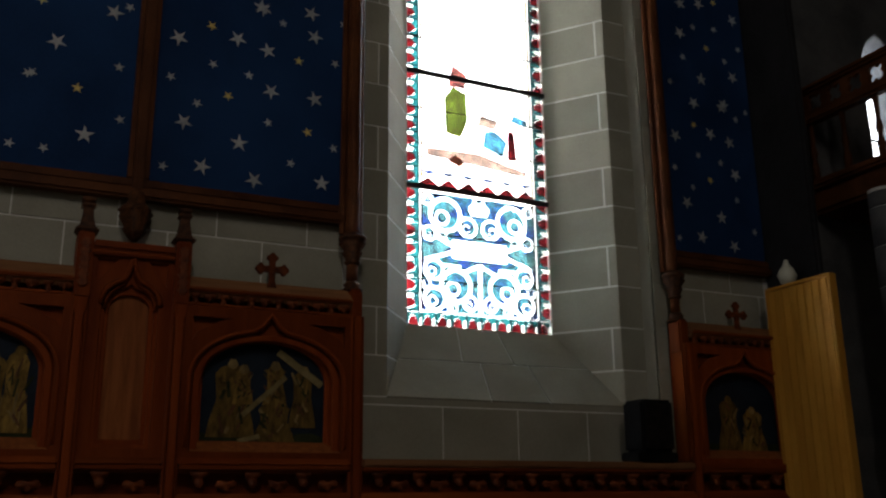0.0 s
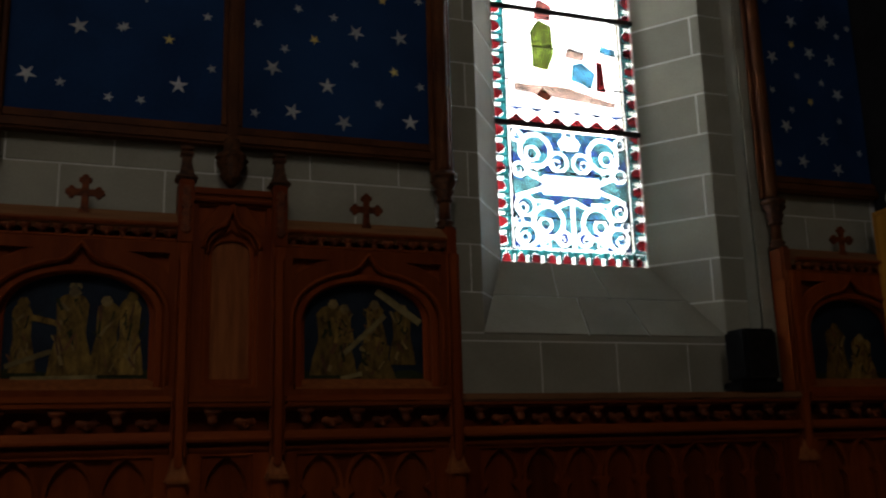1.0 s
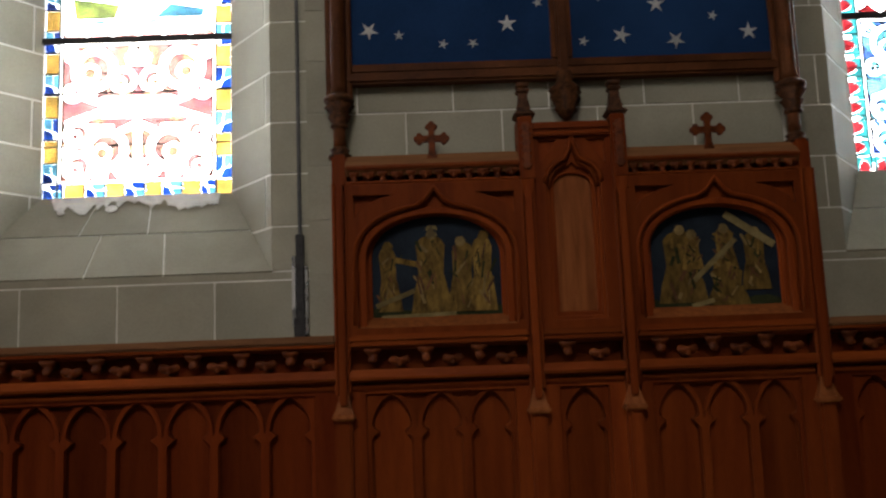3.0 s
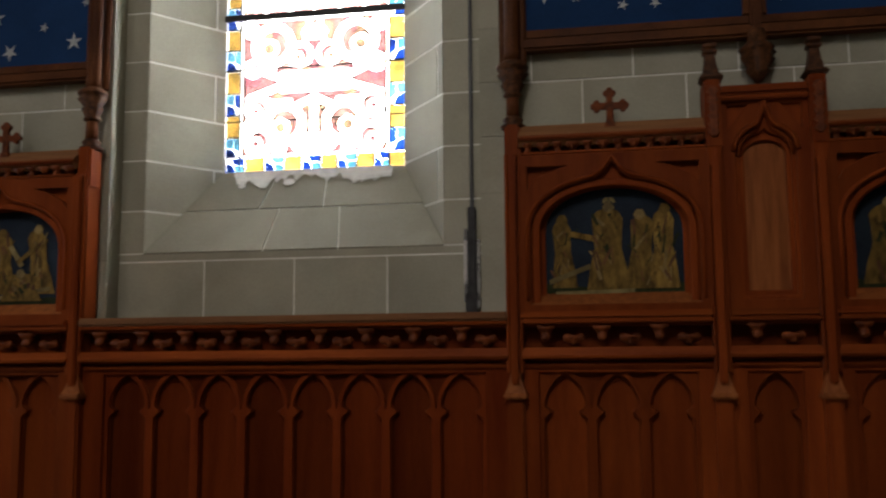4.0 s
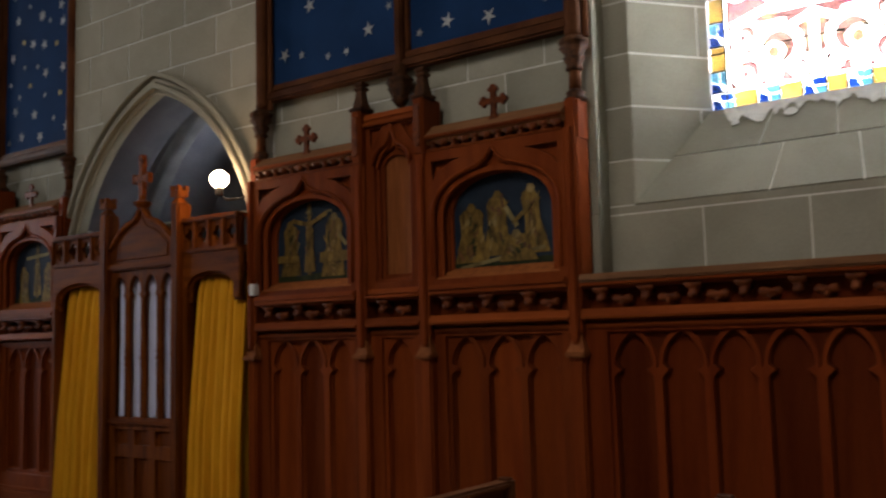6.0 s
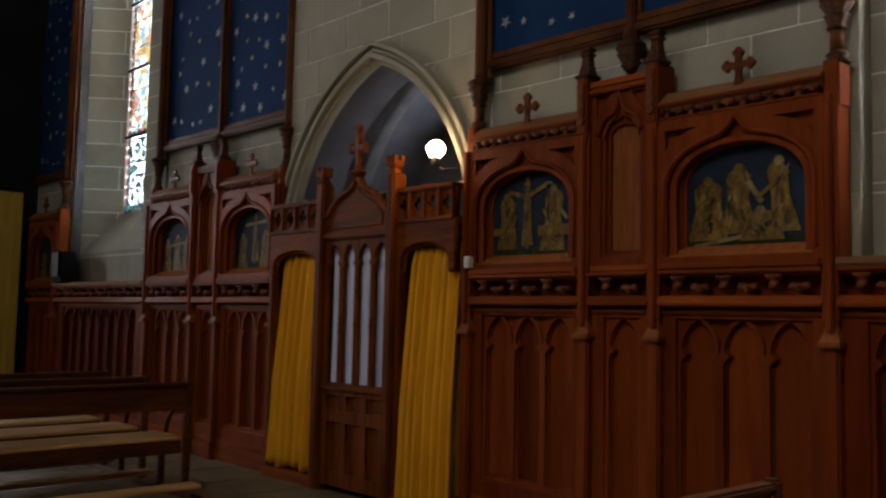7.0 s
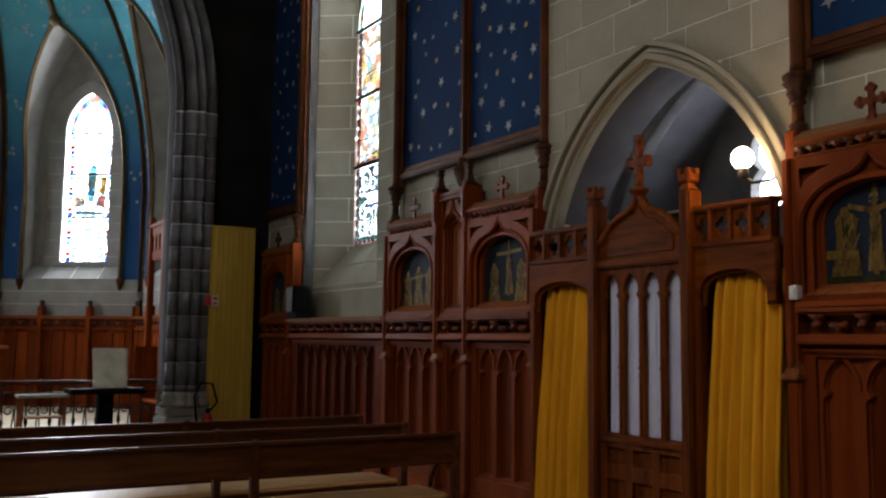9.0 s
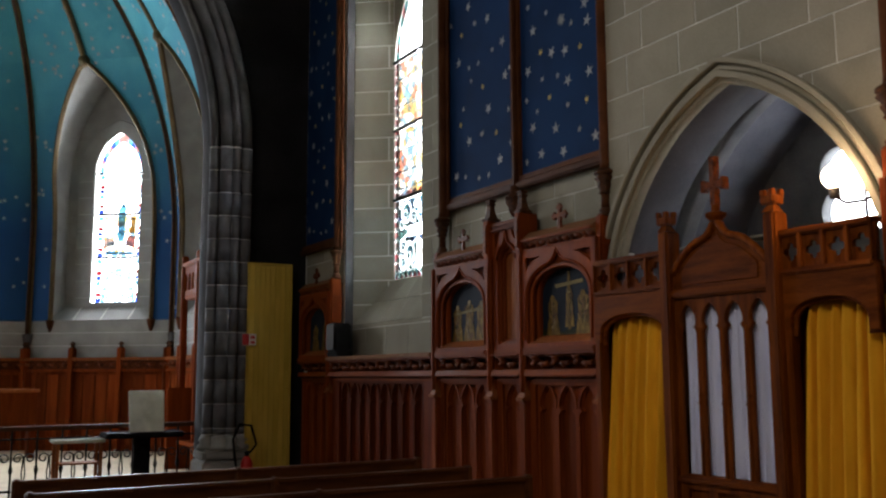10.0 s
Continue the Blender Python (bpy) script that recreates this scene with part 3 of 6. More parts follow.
# arch stone coloured near-black in place of the shade on its soffit
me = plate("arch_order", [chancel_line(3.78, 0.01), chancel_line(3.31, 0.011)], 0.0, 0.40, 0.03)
part("arch_order", me, SHADEDWALL, wall_chancel)
SHAFTS = ((-0.86, 0.10, 0.085), (-1.0, 0.16, 0.06), (-1.12, 0.10, 0.09), (-1.26, 0.02, 0.07))
for y, dx, r in SHAFTS:
    roll = [(x, -dx, z) for x, z in chancel_line(y - AX, 4.5)]
    part("arch_roll", tube(roll[1:-1], r, 10), DARKSTONE, wall_chancel)

# ---- stained glass windows ----
def stained_window(idx, c, kind):
    border = [G_TEAL, G_RED, G_TEAL, G_WHITE] if kind == "teal" else [G_YELLOW, G_BLUE, G_YELLOW, G_SKY, G_WHITE]
    w = thing("window_%d" % idx, "tall pointed stained glass window with a %s border" % ("teal and red" if kind == "teal" else "yellow and blue"), "window", "stained glass windows", (c, PANE_Y, 0), "structure")
    rng = random.Random(11 + idx)
    bw = 0.095
    hw = LIGHT_HALF - 0.002
    inner = hw - bw
    bars = [2.66, 3.66, 4.56, 5.46]

    def pane(name, outline, mat, y=0.02, label=""):
        o = part(name, plate(name, [outline], y, 0.006), mat, w, label)
        o.visible_shadow = False
        return o

    # borders of small leaf-shaped pieces in leads
    base, leaf, dot = (G_TEAL, G_RED, G_WHITE) if kind == "teal" else (G_YELLOW, G_BLUE, G_SKY)
    came = bmesh.new()

    def cell(put, length, k):
        """One repeat of the border: along 0 to length, across 0 (outer) to bw."""
        if kind == "teal":
            arc = [(0.46 * length + 0.30 * length * math.cos(a), 0.072 * math.sin(a)) for a in [math.pi * i / 8 for i in range(9)]]
            pane("border_glass", put(arc), leaf)
            pane("border_glass", put([(0.80 * length, 0.0)] + [(u + (0.002 if i < 4 else -0.002 if i > 4 else 0), w + 0.003) for i, (u, w) in enumerate(arc)][1:-1] + [(0.13 * length, 0.0), (0.0, 0.0), (0.0, bw), (0.84 * length, bw), (0.84 * length, 0.052), (0.80 * length, 0.052)]), base)
            pane("border_glass", put([(0.82 * length, 0.004), (0.98 * length, 0.004), (0.98 * length, 0.050), (0.82 * length, 0.050)]), dot)
            pane("border_glass", put([(0.86 * length, 0.054), (0.99 * length, 0.054), (0.99 * length, bw), (0.86 * length, bw)]), base)
        elif k % 2:
            pane("border_glass", put([(0.003, 0.003), (length - 0.003, 0.003), (length - 0.003, bw), (0.003, bw)]), base)
        else:
            pane("border_glass", put([(0.004, 0.0), (0.55 * length, 0.0), (0.40 * length, 0.05), (0.004, 0.07)]), leaf)
            pane("border_glass", put([(0.58 * length, 0.0), (length - 0.003, 0.0), (length - 0.003, 0.047), (0.44 * length, 0.051)]), dot)
            pane("border_glass", put([(0.44 * length, 0.055), (length - 0.003, 0.051), (length - 0.003, bw), (0.27 * length, bw)]), dot if k % 4 else leaf)
            pane("border_glass", put([(0.004, 0.074), (0.40 * length, 0.054), (0.24 * length, bw), (0.004, bw)]), G_WHITE)

    for side in (-1, 1):
        z, k = 2.75, rng.randrange(4)
        while z < 5.45:
            length = rng.uniform(0.115, 0.15) if 5.46 - z > 0.26 else (5.46 - z) / 2 if 5.46 - z > 0.16 else 5.46 - z
            cell(lambda pts, z=z, side=side: [(side * (hw - w), z + u) for u, w in pts], length, k)
            box(min(side * hw, side * inner), max(side * hw, side * inner), 0.006, 0.014, z - 0.004, z + 0.004, 0, came)
            z, k = z + length, k + 1
    x, k = -hw, 0
    while x < hw - 0.03:
        length = rng.uniform(0.10, 0.135) if hw - x > 0.24 else (hw - x) / 2 if hw - x > 0.15 else hw - x
        cell(lambda pts, x=x: [(x + u, 2.65 + w) for u, w in pts], length, k)
        box(x - 0.004, x + 0.004, 0.006, 0.014, 2.65, 2.65 + bw, 0, came)
        x, k = x + length, k + 1
    part("border_leads", came, LEAD, w)
    # ornament field below, with a pale cartouche and white scrollwork
    field = part("scroll_field", plate("scroll_field", [rect(-inner + 0.012, inner - 0.012, 2.755, 3.635)], 0.028, 0.006), G_CLEAR, w)
    field.visible_shadow = False
    fat = 0.62 if kind == "teal" else 1.12
    # coloured ground left between the white scrolls
    rings = [(0.275, 3.475, 0.120, 0.046), (0.095, 3.400, 0.070, 0.030), (0.195, 2.955, 0.115, 0.046), (0.370, 3.060, 0.072, 0.034), (0.365, 2.850, 0.080, 0.036), (0.085, 2.835, 0.052, 0.028), (0.405, 3.325, 0.050, 0.026), (0.420, 3.575, 0.040, 0.022), (0.225, 2.790, 0.034, 0.020), (0.430, 2.950, 0.034, 0.020), (0.300, 3.320, 0.034, 0.020)]
    stems = [(0, 2.74, 0, 3.12, 0.045), (0, 3.12, 0.13, 3.06, 0.040), (0.22, 3.20, 0.43, 3.13, 0.042), (0.22, 3.25, 0.36, 3.31, 0.040), (0.03, 3.64, 0.06, 3.50, 0.030), (0.29, 2.80, 0.21, 2.86, 0.030), (0.44, 3.64, 0.36, 3.56, 0.032), (0.16, 3.10, 0.31, 3.10, 0.030)]

    def ground(x, z):
        """Positive on coloured ground, negative on white glass."""
        x = abs(x)
        best = max(abs(x) - 0.225, abs(z - 3.225) - 0.070)
        best = min(best, (math.hypot(x / 0.085, (z - 3.545) / 0.052) - 1) * 0.06)
        for cx, cz, r, w0 in rings:
            d = math.hypot(x - cx, z - cz)
            curl = math.hypot(x - cx - 0.22 * r, z - cz + 0.20 * r)
            best = min(best, abs(d - r) - fat * w0 / 2, abs(curl - 0.42 * r) - fat * w0 * 0.28)
        for x0, z0, x1, z1, w0 in stems:
            t = max(0, min(1, ((x - x0) * (x1 - x0) + (z - z0) * (z1 - z0)) / ((x1 - x0) ** 2 + (z1 - z0) ** 2)))
            best = min(best, math.hypot(x - x0 - t * (x1 - x0), z - z0 - t * (z1 - z0)) - fat * w0 / 2)
        return best

    bm = bmesh.new()
    nx, nz = 76, 72
    gx = [(-inner + 0.016) + (2 * inner - 0.032) * i / nx for i in range(nx + 1)]
    gz = [2.760 + 0.872 * j / nz for j in range(nz + 1)]
    val = [[ground(x, z) for x in gx] for z in gz]
    for j in range(nz):
        for i in range(nx):
            cs = [(gx[i], gz[j], val[j][i]), (gx[i + 1], gz[j], val[j][i + 1]), (gx[i + 1], gz[j + 1], val[j + 1][i + 1]), (gx[i], gz[j + 1], val[j + 1][i])]
            poly = []
            for p, q in zip(cs, cs[1:] + cs[:1]):
                if p[2] > 0:
                    poly.append((p[0], p[1]))
                if (p[2] > 0) != (q[2] > 0):
                    t = p[2] / (p[2] - q[2])
                    poly.append((p[0] + t * (q[0] - p[0]), p[1] + t * (q[1] - p[1])))
            if len(poly) > 2:
                for y in (0.016, 0.020):
                    bm.faces.new([bm.verts.new((x, y, z - 3.2)) for x, z in poly])
    bmesh.ops.remove_doubles(bm, verts=bm.verts, dist=0.0008)
    o = part("coloured_ground", bm, G_SCROLL_B if kind == "teal" else G_SCROLL_R, w, at=(0, 0, 3.2))
    o.visible_shadow = False
    # zigzag band
    n = 6
    for i in range(n):
        x0, x1 = -inner + 2 * inner * i / n, -inner + 2 * inner * (i + 1) / n
        pane("zigzag_glass", [(x0 + 0.004, 3.69), (x1 - 0.004, 3.69), ((x0 + x1) / 2, 3.75)], G_RED if kind == "teal" else G_ROSE)
        pane("zigzag_glass", [(x0 + 0.004, 3.80), ((x0 + x1) / 2, 3.77), (x1 - 0.004, 3.80)], G_BLUE if kind == "teal" else G_SKY)
    # pale picture fields, mostly clear
    pane("picture_field", rect(-inner + 0.012, inner - 0.012, 3.675, 4.545), G_FAR if idx == 3 else G_CLEAR, 0.026)
    pane("picture_field", rect(-inner + 0.012, inner - 0.012, 4.575, 5.445), G_FAR if idx == 3 else G_CLEAR, 0.026)
    if kind == "teal":
        for pts, m in (([(-0.26, 4.12), (-0.27, 4.40), (-0.20, 4.50), (-0.09, 4.46), (-0.08, 4.24), (-0.14, 4.10)], G_GREEN),
                       ([(-0.24, 4.5), (-0.1, 4.5), (-0.08, 4.62), (-0.2, 4.68)], G_ROSE), ([(-0.25, 3.90), (-0.19, 3.96), (-0.11, 3.90), (-0.15, 3.86)], G_BROWN),
                       ([(0.05, 4.05), (0.22, 4.0), (0.26, 4.12), (0.15, 4.2), (0.07, 4.18)], G_SKY), ([(0.3, 4.3), (0.44, 4.28), (0.44, 4.33), (0.32, 4.36)], G_SKY),
                       ([(-0.42, 3.92), (0.40, 3.86), (0.42, 3.90), (0.0, 3.99), (-0.42, 3.98)], G_PALE), ([(0.0, 4.22), (0.16, 4.21), (0.18, 4.28), (0.04, 4.31)], G_PALE),
                       ([(-0.40, 4.62), (-0.26, 4.60), (-0.24, 4.95), (-0.38, 5.0)], G_PALE), ([(0.12, 4.62), (0.34, 4.62), (0.30, 5.02), (0.16, 5.06)], G_ROSE),
                       ([(-0.10, 4.70), (0.08, 4.70), (0.06, 5.12), (-0.06, 5.14)], G_SKY), ([(-0.08, 5.16), (0.05, 5.16), (0.05, 5.27), (-0.07, 5.27)], G_YELLOW), ([(0.26, 3.98), (0.34, 3.98), (0.32, 4.22), (0.27, 4.22)], G_RED)):
            if idx != 3 and pts[0][1] < 4.58:
                pane("picture_glass", pts, m, 0.018)
    else:
        pane("picture_glass", [(-0.4, 3.81), (-0.15, 3.81), (-0.12, 3.9), (-0.42, 3.95)], G_GREEN, 0.018)
        pane("picture_glass", [(0.1, 3.81), (0.4, 3.81), (0.42, 3.86), (0.2, 3.9)], G_SKY, 0.018)
    # arched top light
    arc = [(x, z + 5.48) for x, z in pointed(hw, 1.95, 10)]
    pane("top_light", [(-x, z) for x, z in arc][::-1][1:] [::-1] and ([(-hw, 5.475)] + [(hw, 5.475)] + arc + [(-x, z) for x, z in reversed(arc[:-1])]), G_CLEAR, 0.026)
    inner_arc = [(x * 0.84, 5.48 + z * 0.84) for x, z in pointed(hw, 1.95, 10)]
    for s in (-1, 1):
        for i in range(10):
            q = [arc[i], arc[i + 1], inner_arc[i + 1], inner_arc[i]]
            pane("border_glass", [(s * x * 0.985, z) for x, z in q], border[i % len(border)])
    # saddle bars and leads
    for z in bars[1:]:
        part("saddle_bar", box(-LIGHT_HALF - 0.01, LIGHT_HALF + 0.01, -0.015, 0.012, z - 0.02, z + 0.02, 0.004), LEAD, w)
    bm = bmesh.new()
    for z in (2.98, 3.32, 4.0, 4.28, 4.85, 5.2):
        box(-hw, hw, 0.008, 0.016, z - 0.004, z + 0.004, 0, bm)
    for s in (-1, 1):
        box(s * inner - 0.005, s * inner + 0.005, 0.008, 0.016, 2.66, 5.46, 0, bm)
    box(-inner, inner, 0.008, 0.016, 2.746, 2.754, 0, bm)
    part("leads", bm, LEAD, w)
    for s in (-1, 1):
        part("gilt_fillet", box(s * (inner - 0.022) - 0.006, s * (inner - 0.022) + 0.006, 0.010, 0.018, 2.76, 5.44), G_YELLOW, w).visible_shadow = False
    daylight("window_daylight", (c, 1.2, 4.5), (0, -1, 0), 1.5, 4.4, WINDOW_LIGHT * (0.32 if idx == 3 else 1.0))
    outside((c, 2.2, 4.6), (0, -1, 0), 6.0, 7.0)


for i, (x0, x1, c, kind) in enumerate(BAYS):
    stained_window(i + 1, c, kind)


# ---- panelling ----
def carved(seed, low):
    """A carved frieze block: a knot of curled leaves, one body drawn out into lobes."""
    bm = bmesh.new()
    bmesh.ops.create_icosphere(bm, subdivisions=3, radius=1)
    if low:
        lobes = [(0, -1, -0.5, 0.45), (0.9, -0.5, 0.1, 0.75), (-0.9, -0.5, 0.1, 0.75), (0.75, -0.4, 0.75, 0.8), (-0.75, -0.4, 0.75, 0.8), (0.25, -0.9, 0.45, 0.4), (-0.25, -0.9, 0.45, 0.4)]
        size = (0.032, 0.050, 0.026)
    else:
        lobes = [(0.85, -0.5, 0.6, 0.8), (-0.85, -0.5, 0.6, 0.8), (0.3, -0.8, 0.6, 0.45), (-0.3, -0.8, 0.6, 0.45), (0.35, -0.6, -0.8, 0.6), (-0.35, -0.6, -0.8, 0.6), (0, -0.5, -1, 0.4)]
        size = (0.030, 0.050, 0.026)
    for v in bm.verts:
        d = v.co.normalized()
        k = 0.62 + 0.12 * noise.noise(d * 4 + Vector((seed, 0, 0)))
        for x, y, z, amount in lobes:
            k += amount * max(0, d.dot(Vector((x, y, z)).normalized())) ** 12
        v.co = Vector((d.x * size[0] * k, d.y * size[1] * k + (0.03 if d.y > 0.3 else 0), min(d.z * size[2] * k, 0.026)))
    for f in bm.faces:
        f.smooth = True
    me = mesh_of("carved_boss", bm)
    me.materials.append(BOSSWOOD)
    return me


BOSS = [carved(1, False), carved(4, True), carved(8, False), carved(9, True)]


def bosses(parent, x0, x1, pitch):
    n = max(1, int(round((x1 - x0) / pitch)))
    st = (x1 - x0) / n
    for i in range(n):
        part("carved_boss", BOSS[2 * (i % 2)], BOSSWOOD, parent, at=Matrix.Translation((x0 + st * (i + 0.25), -0.122, 1.604)) @ Matrix.Diagonal((1.42, 1.15, 1.40, 1)))
        part("carved_boss", BOSS[1 + 2 * (i % 2)], BOSSWOOD, parent, at=Matrix.Translation((x0 + st * (i + 0.75), -0.122, 1.558)) @ Matrix.Diagonal((1.42, 1.15, 1.40, 1)))


def spandrel(c0, c1, hw, spring, ratio, top):
    """The sunk field between two arch heads."""
    k = (hw + 0.013) / hw
    lim = (c1 - c0) / 2 - 0.005
    arc = [(x * k, spring + z * k) for x, z in pointed(hw, ratio, 14)]
    arc = [(x, min(z, top)) for x, z in arc if x < lim and x > 0.012]
    z_low = arc[0][1] - 0.02
    return [(c0 + lim, z_low)] + [(c0 + x, z) for x, z in arc] + [(c1 - x, z) for x, z in reversed(arc)]


def dado(parent, half, n_arch, pitch, hw, ledge=True, wood=None):
    """The lower boarding: a framed blind arcade with sunk spandrels, boards, plinth and carved frieze."""
    wood = wood or OAK
    cx = [(i - (n_arch - 1) / 2) * pitch for i in range(n_arch)]
    aw, top, spring, ratio, hw = n_arch * pitch / 2 + 0.004, 1.405, 1.205, 1.75, hw - 0.010
    part("arcade_frame", plate("arcade_frame", [rect(-half, half, 0.14, 1.44), rect(-aw, aw, 0.30, top)], -0.112, 0.034, 0.006), wood, parent)
    outl = [rect(-aw, aw, 0.29, top + 0.004)]
    outl += [lancet(c, hw, 0.33, spring, ratio, 0.030) for c in cx]
    outl += [spandrel(a, b, hw, spring + 0.022, ratio, top - 0.014) for a, b in zip(cx, cx[1:])]
    part("arcade", plate("arcade", outl, -0.090, 0.026, 0.005), wood, parent)
    outl = [rect(-aw, aw, 0.29, top)] + [lancet(c, hw - 0.008, 0.34, spring + 0.002, ratio, 0.026) for c in cx]
    part("arcade_moulding", plate("arcade_moulding", outl, -0.062, 0.016, 0.004), wood, parent)
    for c in cx:
        part("board", box(c - pitch / 2 + 0.002, c + pitch / 2 - 0.002, -0.044, -0.03, 0.2, 1.44), wood, parent)
    part("backing", box(-half, half, -0.03, 0.04, 0.0, 1.7), wood, parent)
    part("plinth", box(-half, half, -0.135, -0.06, 0.0, 0.16, 0.012), OAK_H, parent)
    part("plinth_moulding", box(-half, half, -0.125, -0.06, 0.16, 0.20, 0.012), OAK_H, parent)
    # frieze: a deep hollow between projecting mouldings
    part("frieze", box(-half, half, -0.046, 0.0, 1.50, 1.66), wood, parent)
    part("lower_rail", prism([(-half, -0.176, 1.484), (half, -0.176, 1.484), (half, -0.160, 1.524), (-half, -0.160, 1.524)], 0.11), OAK_H, parent)
    part("rail_lip", box(-half, half, -0.184, -0.05, 1.470, 1.483, 0.005), OAK_H, parent)
    part("under_hollow", box(-half, half, -0.105, -0.03, 1.438, 1.470), wood, parent)
    part("under_moulding", box(-half, half, -0.136, -0.05, 1.424, 1.446, 0.008), OAK_H, parent)
    part("upper_moulding", box(-half, half, -0.184, -0.03, 1.644, 1.662, 0.006), OAK_H, parent)
    part("frieze_bead", box(-half, half, -0.150, -0.03, 1.630, 1.643, 0.004), OAK_H, parent)
    if ledge:
        part("ledge", box(-half, half, -0.195, 0.16, 1.664, 1.708, 0.010), DUSTY, parent, "faded oak ledge")
    bosses(parent, -half + 0.05, half - 0.05, 0.255)


def cross_outline(s=1.0, stem=0.115):
    a, L = 0.015, 0.066
    tip = [(L - 0.004, a), (L - 0.012, 0.022), (L - 0.002, 0.031), (L + 0.010, 0.028), (L + 0.014, 0.016), (L + 0.022, 0.013), (L + 0.028, 0.007), (L + 0.029, 0.0)]
    arm = tip + [(x, -y) for x, y in reversed(tip[:-1])]
    pts = []
    for turn in (0, 90, 180):
        c, t = math.cos(radians(turn)), math.sin(radians(turn))
        r = arm[::-1]
        pts += [(x * c - y * t, x * t + y * c) for x, y in r + [(a, a)]]
    pts += [(-a, -stem * 0.6), (-a * 1.8, -stem), (a * 1.8, -stem), (a, -stem * 0.6), (a, -a)]
    return [(x * s, z * s) for x, z in pts]


def wide_panel(at, first=True):
    u = thing("wainscot_unit", "stained oak wainscot panel with blind arcade, picture niche and small cross", "wainscot", "picture panels", at)
    half = WIDE / 2 - 0.035
    dado(u, half, 3, 0.262, 0.122, False)
    part("picture_sill", box(-half, half, -0.19, -0.02, 1.662, 1.705, 0.012), OAK_H, u)
    spandrels = [[(s * 0.435, 2.455), (s * 0.19, 2.455), (s * 0.30, 2.425), (s * 0.40, 2.37), (s * 0.435, 2.31)] for s in (-1, 1)]
    steps = [(0.425, 2.10, 0.285, 0.09, -0.165), (0.396, 2.10, 0.262, 0.0, -0.116), (0.368, 2.105, 0.244, 0.0, -0.088), (0.352, 2.11, 0.236, 0.0, -0.072)]
    for i, (h, sp, rise, tip, y) in enumerate(steps):
        ol = [rect(-half, half, 1.70, 2.51), depressed(h, 1.735, sp, rise, tip)]
        if i == 0:
            ol += spandrels
        part("niche_frame" if i == 0 else "niche_moulding", plate("niche_frame", ol, y, 0.028, 0.004), OAK, u)
    part("niche_bead", plate("niche_bead", [depressed(0.404, 1.736, 2.10, 0.270), depressed(0.380, 1.737, 2.10, 0.250)], -0.142, 0.03, 0.008), OAK, u)
    line = [(x, -0.166, z) for x, z in depressed(0.437, 2.0, 2.10, 0.296, 0.095)[1:-1]]
    part("ogee_moulding", tube([(line[0][0], -0.166, 1.76)] + line + [(line[-1][0], -0.166, 1.76)], 0.009, 8), OAK, u)
    part("niche_back", box(-half, half, -0.028, 0.04, 1.70, 2.60), OAK, u)
    # the sill's paler colour paints in the light its slope catches
    part("niche_sill", prism([(-0.418, -0.162, 1.738), (0.418, -0.162, 1.738), (0.36, -0.058, 1.800), (-0.36, -0.058, 1.800)], 0.02), OAK_PALE, u)
    # crowning cornice
    part("cornice_fascia", box(-half, half, -0.092, 0.04, 2.50, 2.63), CARVED, u)
    part("cornice_bead", box(-half, half, -0.174, -0.05, 2.508, 2.528, 0.008), OAK_H, u)
    part("cornice_top", prism([(-half, -0.185, 2.605), (half, -0.185, 2.605), (half, -0.09, 2.685), (-half, -0.09, 2.685)], 0.06), DUSTY, u)
    part("cornice_edge", box(-half, half, -0.19, -0.06, 2.588, 2.612, 0.008), OAK_H, u)
    n = 12
    for i in range(n):
        x = -half + 0.045 + (2 * half - 0.09) * i / (n - 1)
        part("leaf_boss", BOSS[i % 2], CARVED, u, at=Matrix.Translation((x, -0.128, 2.556)) @ Matrix.Diagonal((0.88, 0.9, 1.2, 1)))
    part("cross", plate("cross", [cross_outline(1.0)], -0.150, 0.024, 0.003), CARVED, u, "small carved trefoil cross", at=(0.0, 0.02, 2.762))
    return u


